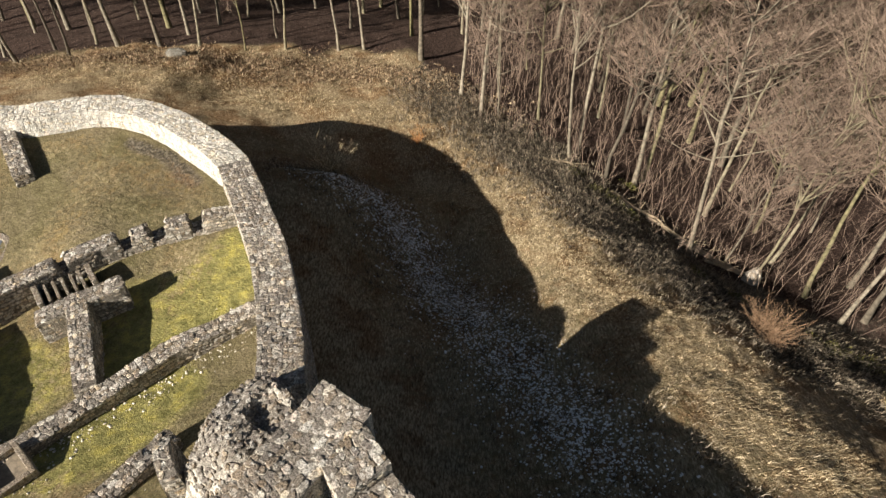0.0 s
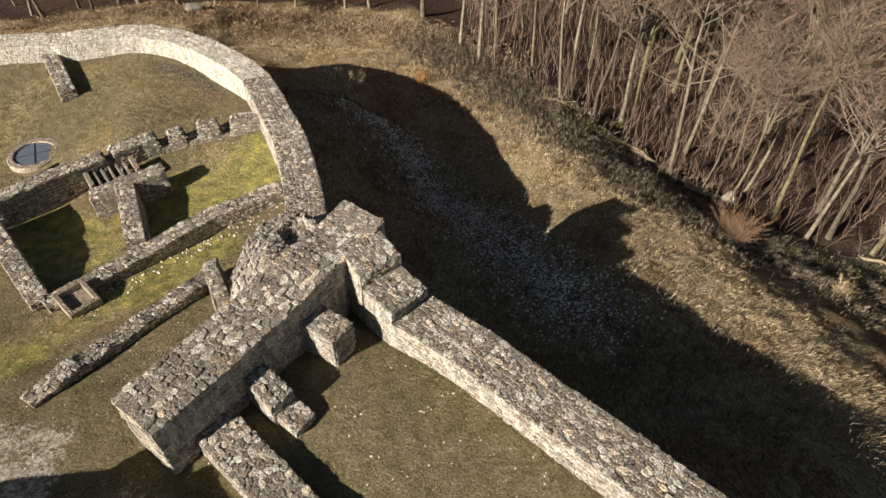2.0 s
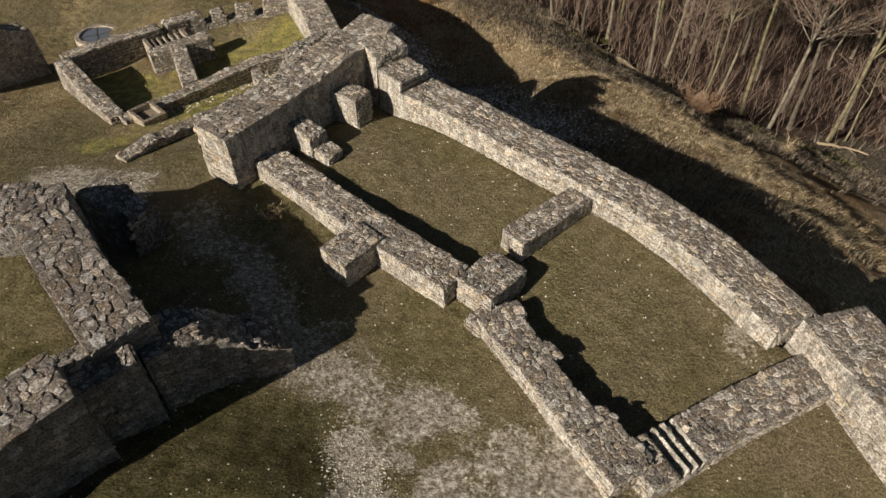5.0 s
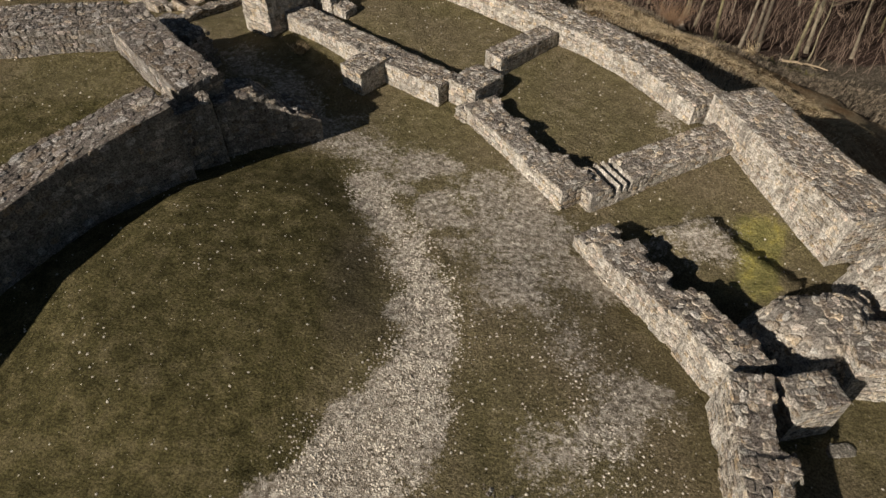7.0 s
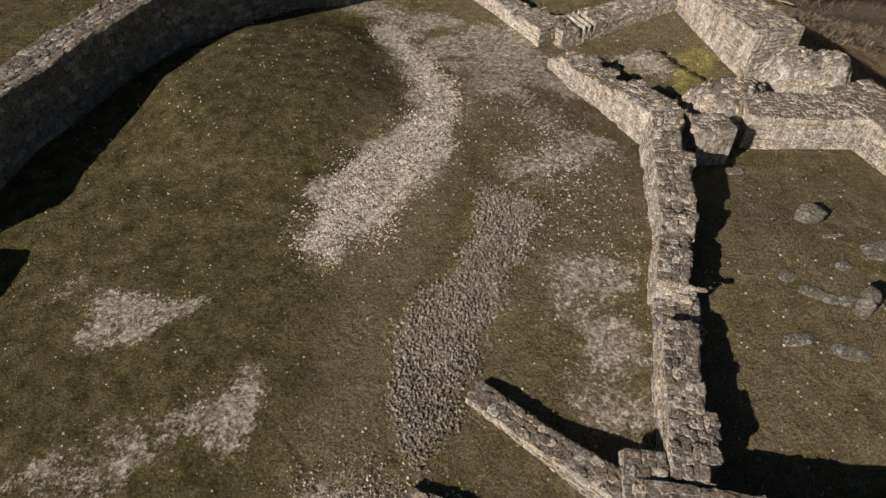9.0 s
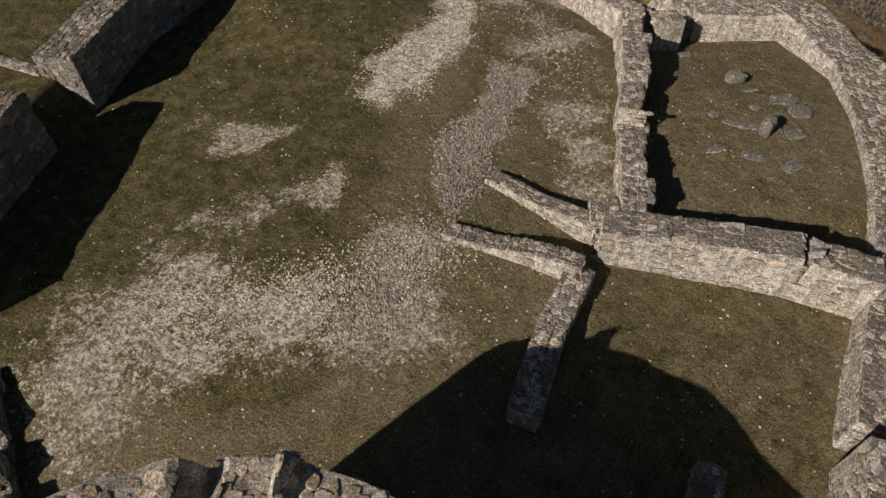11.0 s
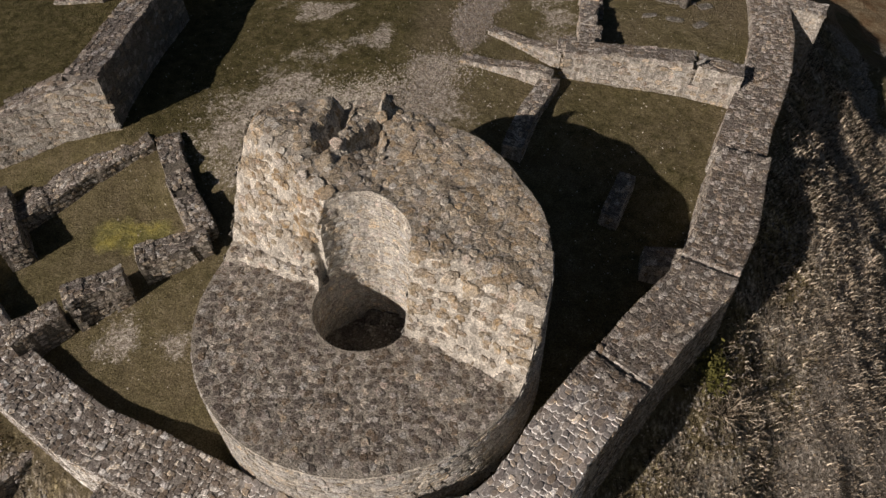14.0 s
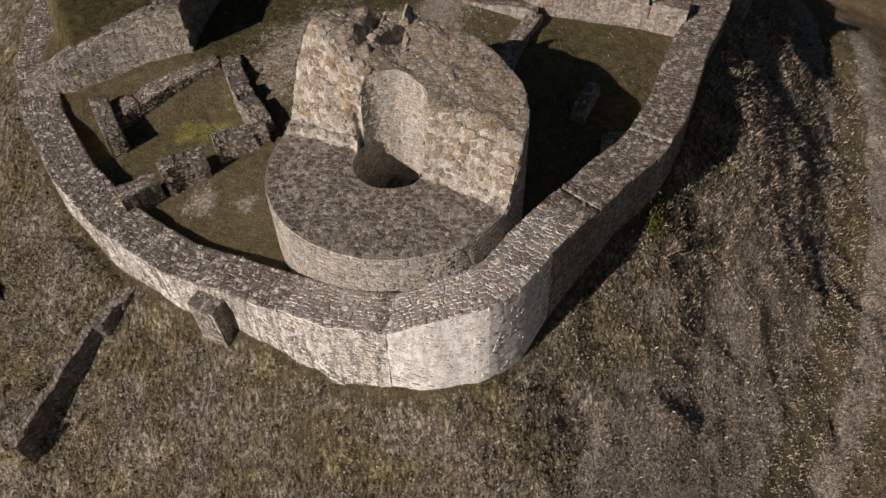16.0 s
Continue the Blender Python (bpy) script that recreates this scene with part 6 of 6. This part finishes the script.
# undergrowth: thin stems among the trunks
n = 5200
x, y = 2 + rng.rand(n) * 48, 14 + rng.rand(n) * 52
ok = (forest_depth(x, y) > -1.5) & (rng.rand(n) < 0.7)
x, y = x[ok], y[ok]
root = np.stack([x, y, ground(x, y) - 0.1], 1)
tip = root + np.stack([rng.randn(len(x)) * 0.5, rng.randn(len(x)) * 0.5, 1.2 + 3.2 * rng.rand(len(x)) ** 2], 1)
line = np.stack([root, 0.5 * (root + tip) + rng.randn(len(x), 3) * 0.05, tip], 1)
rad = np.repeat(np.array([[0.018, 0.012, 0.004]]), len(x), 0)
side = sprout(line, rad, 14000, 0.3, 1.0, 0.6, 0.4, 0.4, 3, 0.008, 0.003)
v, f = joined([tubes(line, rad, 3), tubes(*side, 3)])
mesh = bpy.data.meshes.new("undergrowth")
mesh.from_pydata(v.tolist(), [], f.tolist())
mesh.materials.append(TWIG)
tagged(new("undergrowth", mesh), "thin bare saplings and brushwood under the trees", "brushwood", kind="stuff")


def bush(name, label, x, y, stems, tall, spread, material, thick=0.014):
    """A bare bush of stems that fan out from one root."""
    z = float(ground(x, y))
    a, e = rng.rand(stems) * 2 * math.pi, spread * np.sqrt(rng.rand(stems))
    way = np.stack([e * np.cos(a), e * np.sin(a), np.ones(stems)], 1)
    h = tall * (0.5 + 0.6 * rng.rand(stems))
    f = np.linspace(0, 1, 4)
    p = np.array([x, y, z - 0.1]) + (h[:, None] * f)[..., None] * way[:, None] + rng.randn(stems, 4, 3) * 0.03
    r = np.repeat(np.interp(f, [0, 1], [thick, 0.004])[None], stems, 0)
    side = sprout(p, r, stems * 4, 0.3, 1.0, 0.3 * tall, 0.2, 0.55, 3, 0.007, 0.003)
    owner = thing(name, label, "bush", at=(x, y, z))
    mesh_part("stem_fan", *tubes(p, r, 4), material, owner)
    mesh_part("twig_mass", *tubes(*side, 3), material, owner)
    return owner


bush("bare_bush", "pale leafless bush on the shaded slope", -6.2, 25.3, 70, 1.7, 1.0, DRY)
bush("bare_bush", "russet leafless bush on the bank", 14.6, 15.8, 130, 1.6, 1.0, plain("russet_stem", (0.22, 0.14, 0.085), 0.9, 0.3))
bush("bare_bush", "small dry bush by the low wall", -5.2, -1.75, 60, 0.45, 1.1, DRY, 0.008)
bush("bare_bush", "dead weed stalks beside the path", 18.6, 12.4, 40, 1.0, 0.8, DRY, 0.01)
bush("bare_bush", "orange-brown weed on the bank", -1.6, 31.6, 30, 1.2, 0.5, plain("orange_stem", (0.36, 0.18, 0.07), 0.9, 0.3), 0.012)


def clump(name, label, x, y, reach, tall, count, material, category="shrub"):
    """Small leaves in a low, broken cushion."""
    u = rng.randn(count, 3) * np.array([reach, reach, tall]) * 0.5
    px, py = x + u[:, 0], y + u[:, 1]
    c = np.stack([px, py, ground(px, py) + np.abs(u[:, 2]) + 0.03], 1)
    t, b = unit(rng.randn(count, 3)), unit(rng.randn(count, 3))
    s = (0.03 + 0.05 * rng.rand(count))[:, None]
    verts = np.stack([c - s * t, c + 0.6 * s * b, c + s * t, c - 0.6 * s * b], 1).reshape(-1, 3)
    faces = np.arange(count * 4).reshape(-1, 4)
    owner = thing(name, label, category, at=(x, y, float(ground(x, y))))
    mesh_part("foliage", verts, faces, material, owner, kind="stuff")
    return owner


for x, y, reach in ((10.2, 27.2, 0.7), (11.2, 26.3, 0.6), (9.2, 27.9, 0.5), (13.6, 21.2, 0.6), (15.4, 20.0, 0.5), (16.8, 18.0, 0.9), (18.8, 16.6, 1.1), (20.6, 15.6, 1.2), (22.4, 14.9, 1.0), (12.2, 30.2, 0.5), (24.5, 15.2, 1.3), (8.2, 29.3, 0.5)):
    clump("bramble_patch", "yellow-green moss and bramble leaves at the wood's edge", x, y, reach, 0.3, int(420 * reach), LEAF)
clump("ivy_clump", "mossy green clump on a stump below the curtain wall", 6.75, -39.35, 0.5, 0.55, 900, LEAF)
bush("bare_bush", "dead wiry stump roots under the curtain wall", 7.1, -40.1, 60, 0.9, 1.1, GREY_DRY, 0.02)


def fallen_log(x0, y0, x1, y1, r, label="fallen trunk lying along the edge of the wood"):
    f = np.linspace(0, 1, 8)
    px, py = x0 + (x1 - x0) * f + rng.randn(8) * 0.08, y0 + (y1 - y0) * f + rng.randn(8) * 0.08
    p = np.stack([px, py, ground(px, py) + r * 0.8 + 0.15 * f], 1)[None]
    rad = (r * (1 - 0.5 * f))[None]
    owner = thing("fallen_log", label, "log", group="fallen logs", at=(x0, y0, float(ground(x0, y0))))
    mesh_part("log", *tubes(p, rad, 8), LOGWOOD, owner, smooth=True)
    mesh_part("broken_branch", *tubes(*sprout(p, rad, 9, 0.2, 1.0, 0.9, 0.2, 0.7, 3, 0.03, 0.01), 4), LOGWOOD, owner)


for spec in ((10.3, 28.4, 13.4, 26.3, 0.12), (12.4, 26.9, 15.2, 24.9, 0.11), (13.2, 26.3, 16.6, 23.2, 0.10), (13.9, 25.0, 17.4, 23.0, 0.12), (14.6, 24.6, 17.9, 22.6, 0.08), (15.2, 23.6, 17.2, 22.9, 0.09), (6.4, 30.6, 8.3, 30.2, 0.10), (24, 17.9, 27, 17.2, 0.1)):
    fallen_log(*spec)
heap("root_plate", "torn-up root plate of a fallen tree", (17.7, 22.7), (0.8, 0.5), 40, float(ground(17.7, 22.7)) + 0.7, power=2, uneven=0.3, singles=2, category="root", size=0.3)

# stones laid one by one come last
lay_pending()
